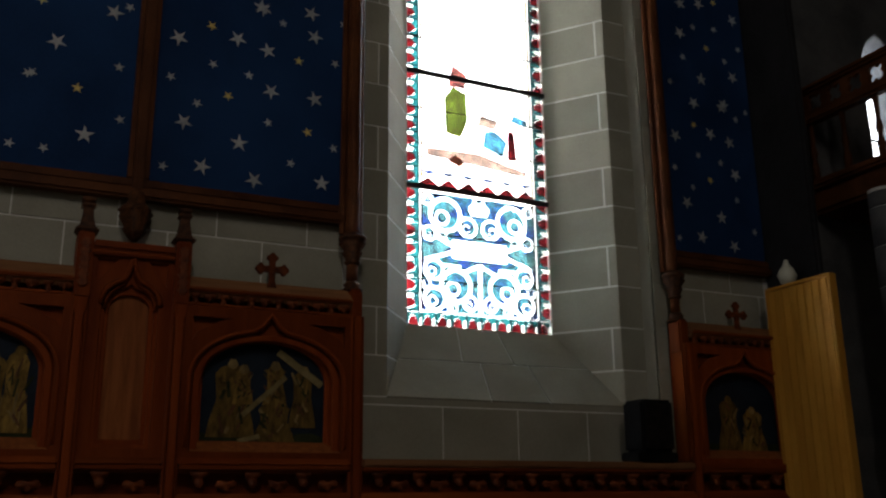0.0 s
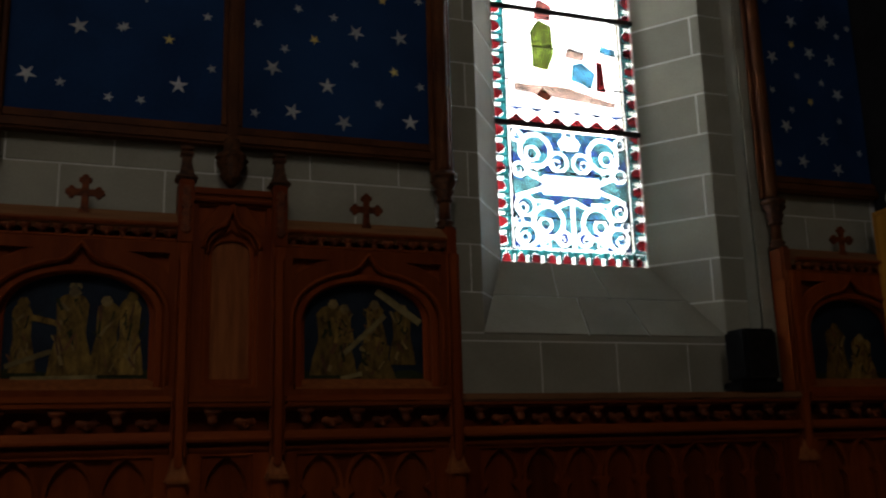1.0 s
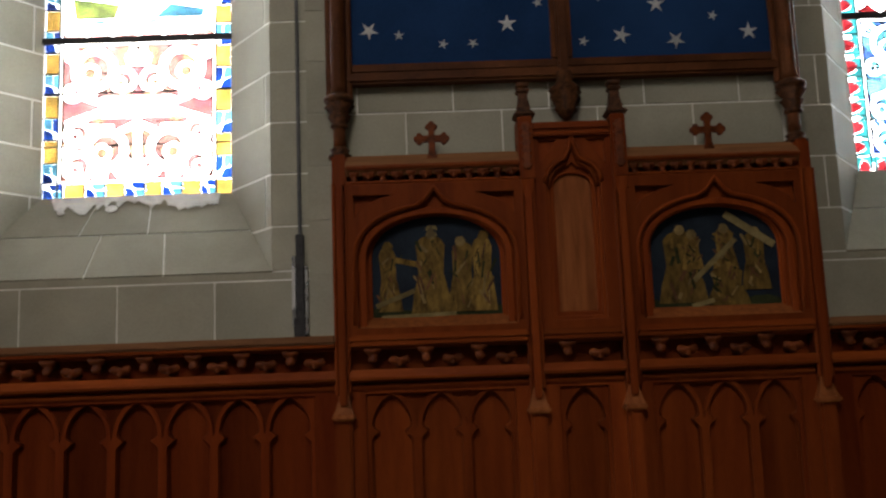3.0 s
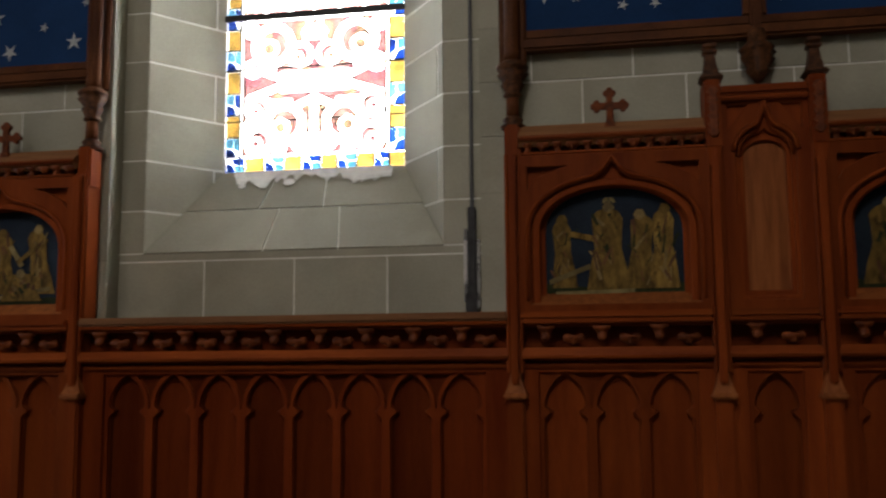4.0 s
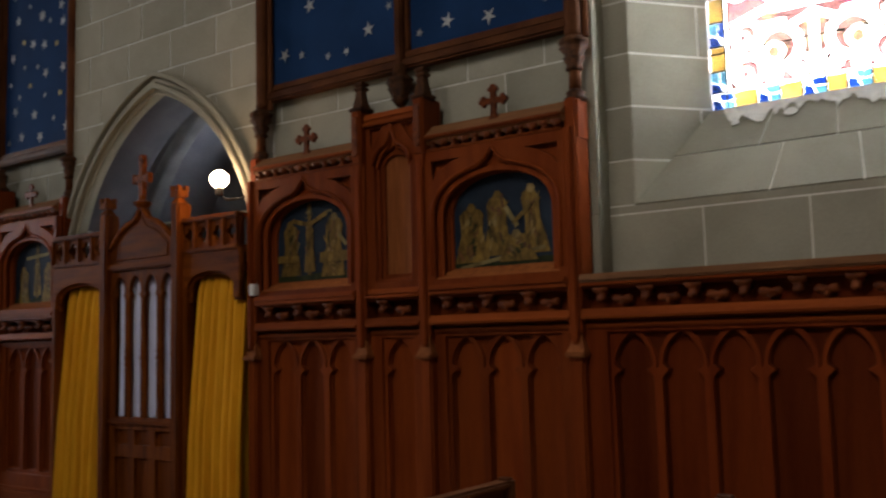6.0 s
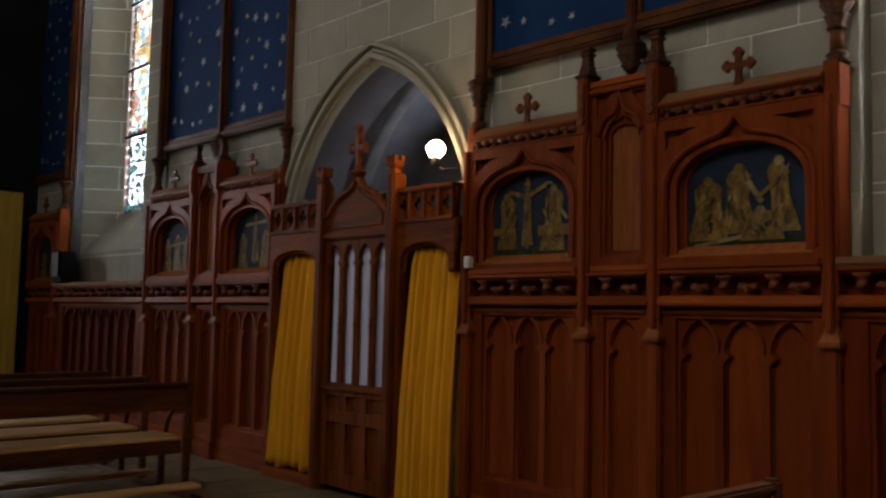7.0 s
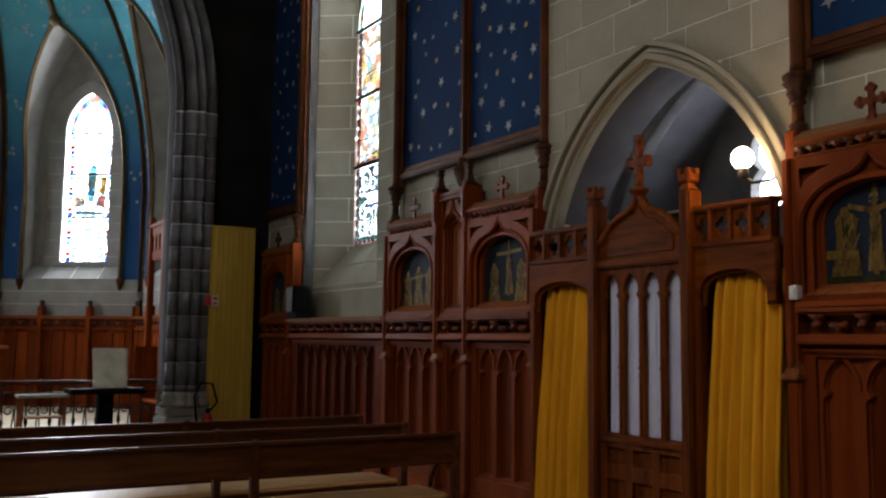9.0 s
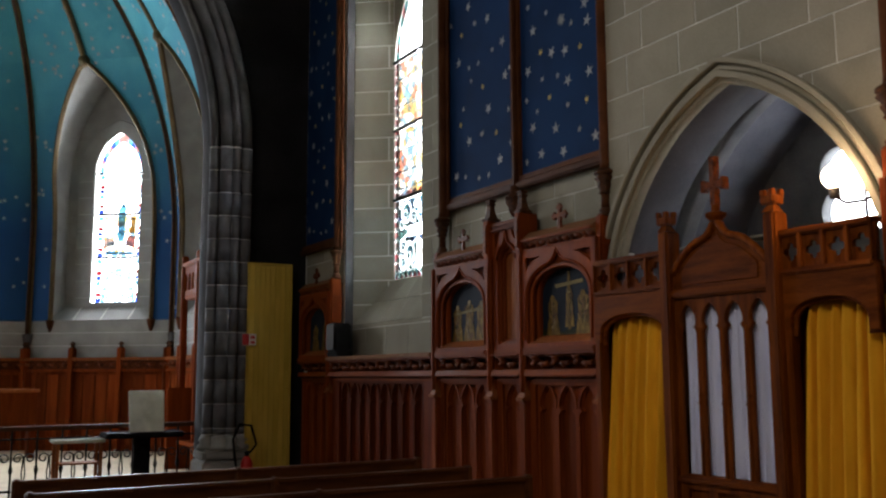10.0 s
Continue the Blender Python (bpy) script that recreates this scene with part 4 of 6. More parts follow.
def narrow_panel(at):
    u = thing("wainscot_pier", "narrow oak wainscot panel with a tall ogee-headed field", "wainscot", "narrow panels", at)
    half = NARROW / 2 - 0.035
    dado(u, half, 1, 0.262, 0.122, False)
    part("field_sill", box(-half, half, -0.16, -0.02, 1.662, 1.705, 0.012), OAK_H, u)
    for i, (h, z0, sp, ratio, y) in enumerate(((0.150, 1.745, 2.47, 1.75, -0.14), (0.130, 1.765, 2.47, 1.6, -0.115), (0.108, 1.79, 2.45, 1.25, -0.09))):
        ol = [rect(-half, half, 1.70, 2.79), depressed(h, z0, 2.47, (0.145, 0.118, 0.085)[i], (0.10, 0.03, 0.0)[i])]
        if i == 0:
            ol += [[(s * 0.185, 2.735), (s * 0.07, 2.735), (s * 0.12, 2.66), (s * 0.185, 2.58)] for s in (-1, 1)]
        part("field_frame" if i == 0 else "field_moulding", plate("field_frame", ol, y, 0.026, 0.006), OAK, u)
    part("field_board", box(-half, half, -0.066, 0.04, 1.70, 2.78), OAK_PALE, u, "worn paler oak board")
    part("top_rail", box(-half, half, -0.165, 0.04, 2.775, 2.825, 0.012), OAK_H, u)
    part("top_bead", box(-half, half, -0.175, -0.05, 2.745, 2.768, 0.008), OAK_H, u)
    half_line = [(0.152 * (1 - t), 2.49 + 0.135 * math.sqrt(max(0, 1 - (1 - t) ** 2)) + 0.125 * max(0, (t - 0.66) / 0.34) ** 2) for t in [i / 18 for i in range(19)]]
    line = [(-x, -0.145, z) for x, z in half_line] + [(x, -0.145, z) for x, z in reversed(half_line[:-1])]
    part("ogee_moulding", tube(line, 0.014, 8), OAK, u)
    part("inner_moulding", tube([(x * 0.86, -0.122, z - 0.022) for x, y, z in line], 0.010, 8), OAK, u)
    return u


def post(at, tall):
    """An upright between panels: chamfered shaft, moulded collar, then a pinnacle or a colonnette."""
    u = thing("wainscot_post", "stained oak wainscot post with %s" % ("a turned colonnette and carved capital" if not tall else "a small pinnacle"), "post", "colonnette posts" if not tall else "pinnacle posts", at)
    part("lower_shaft", box(-0.042, 0.042, -0.165, 0.0, 0.16, 1.285, 0.012), OAK, u)
    part("base", box(-0.055, 0.055, -0.185, 0.0, 0.0, 0.18, 0.012), OAK, u)
    part("collar", box(-0.060, 0.060, -0.200, 0.0, 1.268, 1.298, 0.009), OAK_PALE, u)
    bm = lathe([(0.075, 0), (0.058, 0.03), (0.040, 0.08), (0.034, 0.12)], 4, at=(0, -0.125, 1.298))
    part("weathering", bm, OAK_PALE, u)
    part("shaft", box(-0.020, 0.020, -0.186, 0.0, 1.34, 2.52, 0.008), OAK, u)
    part("shaft_core", box(-0.034, 0.034, -0.130, 0.0, 1.34, 2.52), OAK, u)
    for s in (-1, 1):
        part("roll", lathe([(0.010, 0), (0.010, 1.12)], 8, at=(s * 0.033, -0.158, 1.40)), OAK, u)
    if tall:
        part("pinnacle_shaft", box(-0.040, 0.040, -0.195, 0.0, 2.50, 2.86, 0.010), OAK, u)
        edge = [(0.024 if i % 2 else 0.010, 2.56 + 0.021 * i) for i in range(13)]
        part("leaf_carving", plate("leaf_carving", [edge + [(-x, z) for x, z in reversed(edge)]], -0.207, 0.016, 0.004), BOSSWOOD, u)
        part("pinnacle_foot", lathe([(0.012, -0.16), (0.035, -0.09), (0.055, 0.0)], 4, at=(0, -0.15, 2.52)), OAK, u)
        part("pinnacle_cap", box(-0.058, 0.058, -0.20, -0.06, 2.855, 2.88, 0.009), DARKCARVED, u)
        part("spirelet", lathe([(0.060, 0), (0.040, 0.07), (0.034, 0.12)], 4, at=(0, -0.13, 2.878)), DARKCARVED, u)
        part("bud", lathe([(0.030, 0), (0.050, 0.014), (0.050, 0.026), (0.034, 0.034), (0.050, 0.046), (0.050, 0.060), (0.034, 0.066)], 4, at=(0, -0.13, 2.988)), DARKCARVED, u)
    else:
        part("column_base", lathe([(0.064, 0), (0.068, 0.016), (0.044, 0.030), (0.056, 0.046), (0.038, 0.066)], 14, at=(0, -0.06, 2.68)), DARKCARVED, u)
        part("column_stub", box(-0.042, 0.042, -0.14, 0.0, 2.45, 2.69, 0.014), OAK, u)
        part("colonnette", lathe([(0.036, 0), (0.034, 0.13)], 14, at=(0, -0.06, 2.745)), FRAMEWOOD, u)
        cap = lathe([(0.036, 0), (0.050, 0.008), (0.050, 0.018), (0.036, 0.030), (0.056, 0.075), (0.044, 0.088), (0.074, 0.132), (0.060, 0.146), (0.084, 0.156), (0.084, 0.176), (0.050, 0.20)], 16, at=(0, -0.06, 2.85))
        for v in cap.verts:
            if 2.88 < v.co.z < 3.0:
                a = math.atan2(v.co.y + 0.06, v.co.x)
                k = 1 + 0.20 * math.sin(7 * a)
                v.co.x, v.co.y = v.co.x * k, (v.co.y + 0.06) * k - 0.06
        part("capital", cap, DARKCARVED, u, "dark carved leaf capital")
        bm = lathe([(0.048, 0), (0.044, 0.05), (0.044, 4.9)], 14, at=(0, -0.05, 3.05))
        for s in (-1, 1):
            lathe([(0.02, 0), (0.02, 4.9)], 8, bm, (s * 0.055, -0.02, 3.05))
        part("upper_shaft", bm, FRAMEWOOD, u)
    return u


W0 = wide_panel((GROUPS[0] + WIDE / 2, 0, 0))
wide_x = [GROUPS[0] + WIDE * 1.5 + NARROW]
for g in GROUPS[1:]:
    wide_x += [g + WIDE / 2, g + WIDE * 1.5 + NARROW]
wide_x += [4.42 + WIDE / 2, -13.12 - WIDE / 2]
for x in wide_x:
    copy_thing(W0, pose(x, 0, 0))
N0 = narrow_panel((GROUPS[0] + WIDE + NARROW / 2, 0, 0))
for g in GROUPS[1:]:
    copy_thing(N0, pose(g + WIDE + NARROW / 2, 0, 0))
P0 = post((GROUPS[0] + WIDE, 0, 0), True)
Q0 = post((GROUPS[0], 0, 0), False)
for g in GROUPS:
    for x in (g + WIDE, g + WIDE + NARROW):
        if x != GROUPS[0] + WIDE:
            copy_thing(P0, pose(x, 0, 0))
    for x in (g, g + SPAN):
        if x != GROUPS[0]:
            copy_thing(Q0, pose(x, 0, 0))
for x in (4.42, -13.12):
    copy_thing(Q0, pose(x, 0, 0))

for x0, x1, c, kind in BAYS:
    u = thing("window_dado", "oak wainscot with eight blind arches and carved frieze under a window", "wainscot", "window dados", ((x0 + x1) / 2, 0, 0))
    dado(u, (x1 - x0) / 2 - 0.035, 8, 0.266, 0.124, True, OAK_DARK)

# ---- pictures in the niches, reduced to plain shapes ----
def blob(cx, z0, z1, w, lean=0.0, n=6, head=True):
    """A plain upright rounded shape."""
    pts, h = [], z1 - z0
    prof = [(0, 1.0), (0.22, 0.86), (0.45, 0.62), (0.62, 0.66), (0.76, 0.72), (0.84, 0.5), (0.87, 0.2), (0.9, 0.1)]
    for t, k in prof:
        pts.append((cx + lean * t + w / 2 * k, z0 + h * t))
    return pts + [(cx + lean * t - w / 2 * k, z0 + h * t) for t, k in reversed(prof)]


def picture(x, shapes, idx):
    u = thing("niche_picture", "dark blue panel painting with plain ochre shapes in an arched niche", "painting", "niche pictures", (x, 0, 0))
    part("painted_board", plate("painted_board", [depressed(0.356, 1.765, 2.11, 0.24)], -0.052, 0.015), PAINT_BACK, u)
    rng = random.Random(idx)
    ground = [(-0.35, 1.77), (0.35, 1.77)] + [(0.35 - 0.07 * i, 1.835 + rng.uniform(-0.012, 0.02)) for i in range(11)]
    part("painted_ground", plate("painted_ground", [ground], -0.0535, 0.002), PAINT_GREEN, u)
    for k, (pts, m) in enumerate(shapes):
        y = -0.0555 - 0.0012 * k
        part("painted_shape", plate("painted_shape", [pts], y, 0.002), m, u)
        if len(pts) == 16:
            # upright shapes carry a round top and a few pale folds
            top, low = max(p[1] for p in pts), min(p[1] for p in pts)
            cx = sum(p[0] for p in pts) / 16
            w = pts[3][0] - pts[-4][0]
            part("painted_top", plate("painted_top", [foil(cx + rng.uniform(-0.01, 0.01), top - 0.005, 0.030, 6, 3)], y - 0.0004, 0.002), rng.choice((PAINT_FOLD, PAINT_GOLD)), u)
            for q, m2 in enumerate((PAINT_FOLD, PAINT_GREEN, PAINT_OCHRE, PAINT_GOLD)):
                marks = []
                for _ in range(5):
                    fx, fz = cx + w * rng.uniform(-0.42, 0.42), low + (top - low) * rng.uniform(0.04, 0.78)
                    lean = rng.uniform(-0.045, 0.045)
                    marks.append(beam(fx, fz, fx + lean, fz + (top - low) * rng.uniform(0.08, 0.24), w * rng.uniform(0.04, 0.13)))
                for j, mk in enumerate(marks):
                    part("painted_fold", plate("painted_fold", [mk], y - 0.0003 - 0.00018 * (q + 1), 0.002), m2, u)


def beam(x0, z0, x1, z1, w):
    d = Vector((x1 - x0, z1 - z0)).normalized() * w / 2
    return [(x0 + d.y, z0 - d.x), (x1 + d.y, z1 - d.x), (x1 - d.y, z1 + d.x), (x0 - d.y, z0 + d.x)]


G_, P_ = PAINT_GOLD, PAINT_PALE
SCENES = [
    [(blob(-0.25, 1.83, 2.23, 0.13, -0.02), G_), (beam(-0.33, 1.86, -0.12, 1.94, 0.025), P_), (beam(-0.22, 2.11, -0.05, 2.07, 0.03), G_), (blob(-0.03, 1.81, 2.30, 0.22), G_), (blob(0.13, 1.82, 2.25, 0.16, 0.02), G_), (blob(0.25, 1.82, 2.28, 0.15), G_), (foil(-0.02, 2.255, 0.042, 6), P_), (beam(-0.3, 1.80, 0.1, 1.81, 0.02), P_)],
    [(blob(-0.18, 1.82, 2.27, 0.27), G_), (blob(-0.12, 2.0, 2.22, 0.12), G_), (blob(0.06, 2.0, 2.25, 0.14), G_), (blob(0.22, 1.88, 2.24, 0.16), G_), (blob(0.06, 1.80, 2.04, 0.24), G_), (beam(-0.12, 1.94, 0.12, 2.16, 0.028), P_), (beam(0.07, 2.30, 0.33, 2.12, 0.04), P_), (beam(-0.14, 1.80, -0.02, 1.83, 0.025), P_)],
    [(blob(-0.22, 1.84, 2.24, 0.19), G_), (blob(0.17, 1.82, 2.27, 0.21, 0.02), G_), (blob(-0.04, 1.86, 2.22, 0.10), G_), (beam(-0.04, 1.84, -0.04, 2.33, 0.030), G_), (beam(-0.20, 2.22, -0.04, 2.18, 0.03), G_), (beam(-0.04, 2.18, 0.12, 2.25, 0.03), G_), (beam(-0.34, 1.96, -0.14, 1.95, 0.05), G_), (beam(0.06, 1.95, 0.34, 1.95, 0.07), G_), (beam(0.23, 2.10, 0.30, 2.02, 0.025), P_), (foil(-0.04, 2.245, 0.036, 6), P_), (foil(0.15, 2.235, 0.036, 6), P_)],
    [(blob(-0.22, 1.83, 2.20, 0.24), G_), (blob(-0.04, 1.86, 2.26, 0.20), G_), (blob(0.23, 1.86, 2.28, 0.16, -0.06), G_), (beam(-0.30, 1.80, 0.28, 1.89, 0.022), P_), (blob(0.10, 1.82, 2.0, 0.26), G_), (beam(0.02, 2.14, 0.10, 2.02, 0.03), P_), (beam(0.20, 2.14, 0.07, 2.04, 0.025), G_)],
    [(blob(-0.22, 1.80, 2.16, 0.2), G_), (blob(0.0, 1.80, 2.2, 0.2), G_), (blob(0.2, 1.80, 2.18, 0.18), G_), (beam(-0.3, 2.06, 0.3, 2.1, 0.025), P_)],
    [(blob(-0.2, 1.80, 2.14, 0.18), G_), (blob(0.02, 1.86, 2.2, 0.12), G_), (blob(0.2, 1.80, 2.16, 0.2), G_), (beam(0.02, 1.84, 0.02, 2.31, 0.03), G_), (beam(-0.16, 2.2, 0.2, 2.22, 0.03), P_), (foil(0.02, 2.12, 0.03, 6), P_)],
    [(blob(-0.1, 1.80, 2.2, 0.22), G_), (blob(0.12, 1.80, 2.12, 0.24), G_)],
    [(blob(-0.15, 1.80, 2.15, 0.22), G_), (blob(0.15, 1.80, 2.18, 0.2), G_)],
]
picture_x = [GROUPS[0] + WIDE / 2] + wide_x
for k, x in enumerate(picture_x):
    picture(x, SCENES[k], k)

# ---- starred canvases ----
def star_mesh(name, r, mat):
    pts = []
    for i in range(10):
        q = r if i % 2 == 0 else r * 0.34
        pts.append((q * math.sin(math.pi * i / 5), q * math.cos(math.pi * i / 5)))
    me = plate(name, [pts], -0.003, 0.003)
    me.materials.append(mat)
    return me


STAR_L, STAR_S, STAR_G = star_mesh("star", 0.056, SILVER), star_mesh("star", 0.032, SILVER), star_mesh("star", 0.034, GOLD)
BIG = [(0.17, 4.16), (0.66, 4.48), (0.52, 4.23), (0.71, 4.19), (1.01, 4.35), (0.23, 3.63), (0.56, 3.55), (0.74, 3.92), (1.02, 3.92), (0.35, 3.37), (0.66, 3.33), (1.08, 3.37)]
SMALL = [(0.38, 4.03), (0.6, 4.0), (0.3, 3.76), (0.73, 3.71), (0.88, 3.47), (0.14, 3.9), (0.8, 4.4), (1.15, 4.19), (1.15, 3.61), (0.13, 3.34)]
GILT = [(0.36, 4.28), (0.91, 4.16), (0.48, 3.84), (0.98, 3.69)]
BIG_L = [(0.49, 3.99), (0.30, 3.46), (1.09, 3.44), (0.84, 3.75), (0.2, 4.24)]
SMALL_L = [(0.6, 3.78), (0.15, 3.9), (0.12, 4.29), (0.12, 3.58), (0.67, 3.35), (0.5, 3.35), (0.92, 3.41), (0.62, 3.77), (0.95, 4.1), (0.8, 4.35)]
GILT_L = [(0.59, 4.23), (0.36, 3.73), (1.0, 3.95)]


def canvas(cx, side, far_edge):
    u = thing("star_canvas", "deep blue canvas painted with silver and gold stars", "wall painting", "starred canvases", (cx, 0, 0))
    x0, x1 = sorted((side * 0.03, side * far_edge))
    part("canvas", box(x0, x1, 0.012, 0.05, 3.2, 7.9), BLUE, u)
    big, small, gilt = (BIG, SMALL, GILT) if side > 0 else (BIG_L, SMALL_L, GILT_L)
    for rise in (0, 1.14, 2.28):
        for pts, me in ((big, STAR_L), (small, STAR_S), (gilt, STAR_G)):
            for k, (x, z) in enumerate(pts):
                if x < far_edge - 0.06:
                    xx = x if rise != 1.14 else far_edge + 0.08 - x
                    if 0.09 < xx < far_edge - 0.04:
                        part("star", me, SILVER, u, at=Matrix.Translation((side * xx, 0.012, z + rise)) @ Matrix.Rotation(radians(17 * ((k * 7) % 5 - 2)), 4, "Y"))


def canvas_frame(cx, left, right, mullion=True):
    u = thing("canvas_frame", "dark gilded wooden frame round the starred canvases", "frame", "canvas frames", (cx, 0, 0))
    part("bottom_rail", box(left, right, -0.045, 0.05, 3.115, 3.18, 0.014), FRAMEWOOD, u)
    part("rail_bead", box(left, right, -0.02, 0.05, 3.18, 3.235, 0.010), FRAMEWOOD, u)
    if mullion:
        part("mullion", box(-0.03, 0.03, -0.055, 0.05, 3.115, 7.9, 0.012), FRAMEWOOD, u)
        for s in (-1, 1):
            part("mullion_bead", box(s * 0.045 - 0.014, s * 0.045 + 0.014, -0.02, 0.05, 3.235, 7.9, 0.006), FRAMEWOOD, u)
        cor = lathe([(0.016, 0), (0.036, 0.02), (0.058, 0.06), (0.050, 0.075), (0.078, 0.13), (0.070, 0.145), (0.084, 0.165), (0.084, 0.185), (0.05, 0.215), (0.042, 0.28)], 16, at=(0, -0.035, 2.865))
        for v in cor.verts:
            if 2.9 < v.co.z < 3.03:
                a = math.atan2(v.co.y + 0.035, v.co.x)
                k = 1 + 0.22 * math.sin(6 * a)
                v.co.x, v.co.y = v.co.x * k, (v.co.y + 0.035) * k - 0.035
        part("corbel", cor, DARKCARVED, u, "carved dark oak corbel")
    return u


for g in GROUPS:
    cx = g + SPAN / 2
    for side in (1, -1):
        canvas(cx, side, SPAN / 2 - 0.01)
    canvas_frame(cx, -SPAN / 2 + 0.03, SPAN / 2 - 0.03)
canvas(4.44, 1, 0.96)
canvas_frame(4.44, 0.02, 0.97, False)
canvas(-13.14, -1, 1.2)
canvas_frame(-13.14, -1.28, -0.02, False)

# ---- confessional ----
conf = thing("confessional", "carved oak confessional with pierced parapet, gable and cross", "confessional", at=(0, 0, 0))
CX0, CX1 = ARCH[0] + 0.05, ARCH[1] - 0.05
DX0, DX1 = -7.065, -6.235          # door between its two posts
CY = -0.235


def side_bay(x0, x1, closed=True):
    mid, h = (x0 + x1) / 2, (x1 - x0) / 2
    ol = [notched(x0, x1, 1.72, 2.06, depressed(h - 0.05, 1.72, 1.78, 0.135, 0, cx=mid))]
    part("curtain_head", plate("curtain_head", ol, CY, 0.05, 0.008), CONFOAK_H, conf)
    ol = [notched(x0, x1, 1.70, 2.0, depressed(h - 0.075, 1.70, 1.77, 0.125, 0, cx=mid))]
    part("head_moulding", plate("head_moulding", ol, CY + 0.03, 0.03, 0.006), CONFOAK_H, conf)
    part("bay_stile", box(x0, x0 + 0.055, CY, CY + 0.08, 0.0, 1.74, 0.008), CONFOAK, conf)
    if closed:
        part("bay_stile", box(x1 - 0.055, x1, CY, CY + 0.08, 0.0, 1.74, 0.008), CONFOAK, conf)
    part("threshold", box(x0, x1, CY - 0.02, 0.4, 0.0, 0.10, 0.01), CONFOAK_H, conf)
    part("parapet_rail", box(x0, x1, CY - 0.02, CY + 0.09, 2.05, 2.085, 0.010), CONFOAK_H, conf)
    part("parapet_cap", box(x0, x1, CY - 0.02, CY + 0.09, 2.275, 2.315, 0.010), CONFOAK_H, conf)
    n = 4
    st = (x1 - x0) / n
    ol = [rect(x0, x1, 2.08, 2.28)]
    for i in range(n):
        ol.append(foil(x0 + st * (i + 0.5), 2.18, min(st, 0.2) * 0.38, 4, 6, 0.0))
    part("parapet_tracery", plate("parapet_tracery", ol, CY + 0.01, 0.03, 0.004), CONFOAK, conf)
    for i in range(n + 1):
        x = x0 + st * i
        part("parapet_stud", box(max(x - 0.014, x0), min(x + 0.014, x1), CY - 0.015, CY + 0.06, 2.085, 2.30, 0.005), CONFOAK, conf)


side_bay(CX0, DX0 - 0.055)
side_bay(DX1 + 0.055, CX1, False)
for k, x in enumerate((DX0 - 0.03, DX1 + 0.03)):
    top = 2.43
    part("door_post", box(x - 0.045, x + 0.045, CY - 0.05, CY + 0.08, 0.0, top, 0.012), CONFOAK, conf)
    part("post_neck", lathe([(0.064, 0), (0.036, 0.04), (0.036, 0.05)], 4, at=(x, CY, top)), CONFOAK, conf)
    bm = box(x - 0.05, x + 0.05, CY - 0.05, CY + 0.05, top + 0.045, top + 0.10, 0.008)
    for sx in (-1, 1):
        for sy in (-1, 1):
            box(x + sx * 0.034 - 0.016, x + sx * 0.034 + 0.016, CY + sy * 0.034 - 0.016, CY + sy * 0.034 + 0.016, top + 0.095, top + 0.135, 0.003, bm)
    part("battlement", bm, CONFOAK, conf, "small battlemented post top")
mid = (DX0 + DX1) / 2
# gable over the door
hw = (DX1 - DX0) / 2 - 0.015
gl = [(hw * (1 - t), 2.14 + 0.19 * math.sin(min(t / 0.72, 1) * math.pi / 2) + 0.13 * max(0, (t - 0.62) / 0.38) ** 2.4) for t in [i / 16 for i in range(17)]]
outline = [(hw, 2.02)] + gl + [(-x, z) for x, z in reversed(gl[:-1])] + [(-hw, 2.02)]
part("gable", plate("gable", [[(mid + x, z) for x, z in outline]], CY, 0.05, 0.008), CONFOAK_H, conf)
crest = [(mid + x, CY - 0.005, z + 0.008) for x, z in reversed([(-x, z) for x, z in gl])] + [(mid + x, CY - 0.005, z + 0.008) for x, z in reversed(gl[:-1])]
crest = sorted(crest, key=lambda p: p[0])
part("gable_crest", tube(crest, 0.024, 8), CONFOAK, conf)
part("gable_sunk_field", plate("gable_sunk_field", [[(mid + x * 0.78, 2.09 + (z - 2.06) * 0.72) for x, z in outline]], CY - 0.008, 0.012, 0.004), CONFOAK_H, conf)
part("lintel", box(DX0, DX1, CY - 0.03, CY + 0.08, 1.975, 2.03, 0.012), CONFOAK_H, conf)
zc = 2.14 + 0.19 + 0.13
part("cross_foot", lathe([(0.04, 0), (0.07, 0.03), (0.072, 0.045), (0.03, 0.06), (0.028, 0.10)], 8, at=(mid, CY, zc - 0.015)), CONFOAK, conf)
bm = box(mid - 0.026, mid + 0.026, CY - 0.024, CY + 0.024, zc + 0.08, zc + 0.40, 0.006)
box(mid - 0.085, mid + 0.085, CY - 0.022, CY + 0.022, zc + 0.19, zc + 0.24, 0.006, bm)
for s in (-1, 1):
    box(mid + s * 0.085 - 0.014, mid + s * 0.085 + 0.014, CY - 0.027, CY + 0.027, zc + 0.175, zc + 0.255, 0.005, bm)
part("gable_cross", bm, CARVED, conf, "carved oak cross")
# door leaf with lancet openings
door = part("door", plate("door", [rect(DX0, DX1, 0.06, 1.975)] + [lancet(mid + (i - 1.5) * 0.196, 0.080, 0.845, 1.79, 1.9, 0.018) for i in range(4)] +
                          [rect(mid + (i - 1) * 0.25 - 0.095, mid + (i - 1) * 0.25 + 0.095, 0.64, 0.76) for i in range(3)] +
                          [rect(mid + (i - 1) * 0.25 - 0.095, mid + (i - 1) * 0.25 + 0.095, 0.16, 0.55) for i in range(3)], CY + 0.005, 0.04, 0.006), CONFOAK, conf)
part("door_panel", box(DX0 + 0.03, DX1 - 0.03, CY + 0.032, CY + 0.05, 0.12, 0.80), CONFOAK, door)
part("door_rail", box(DX0, DX1, CY - 0.02, CY + 0.03, 0.795, 0.835, 0.008), CONFOAK_H, door)
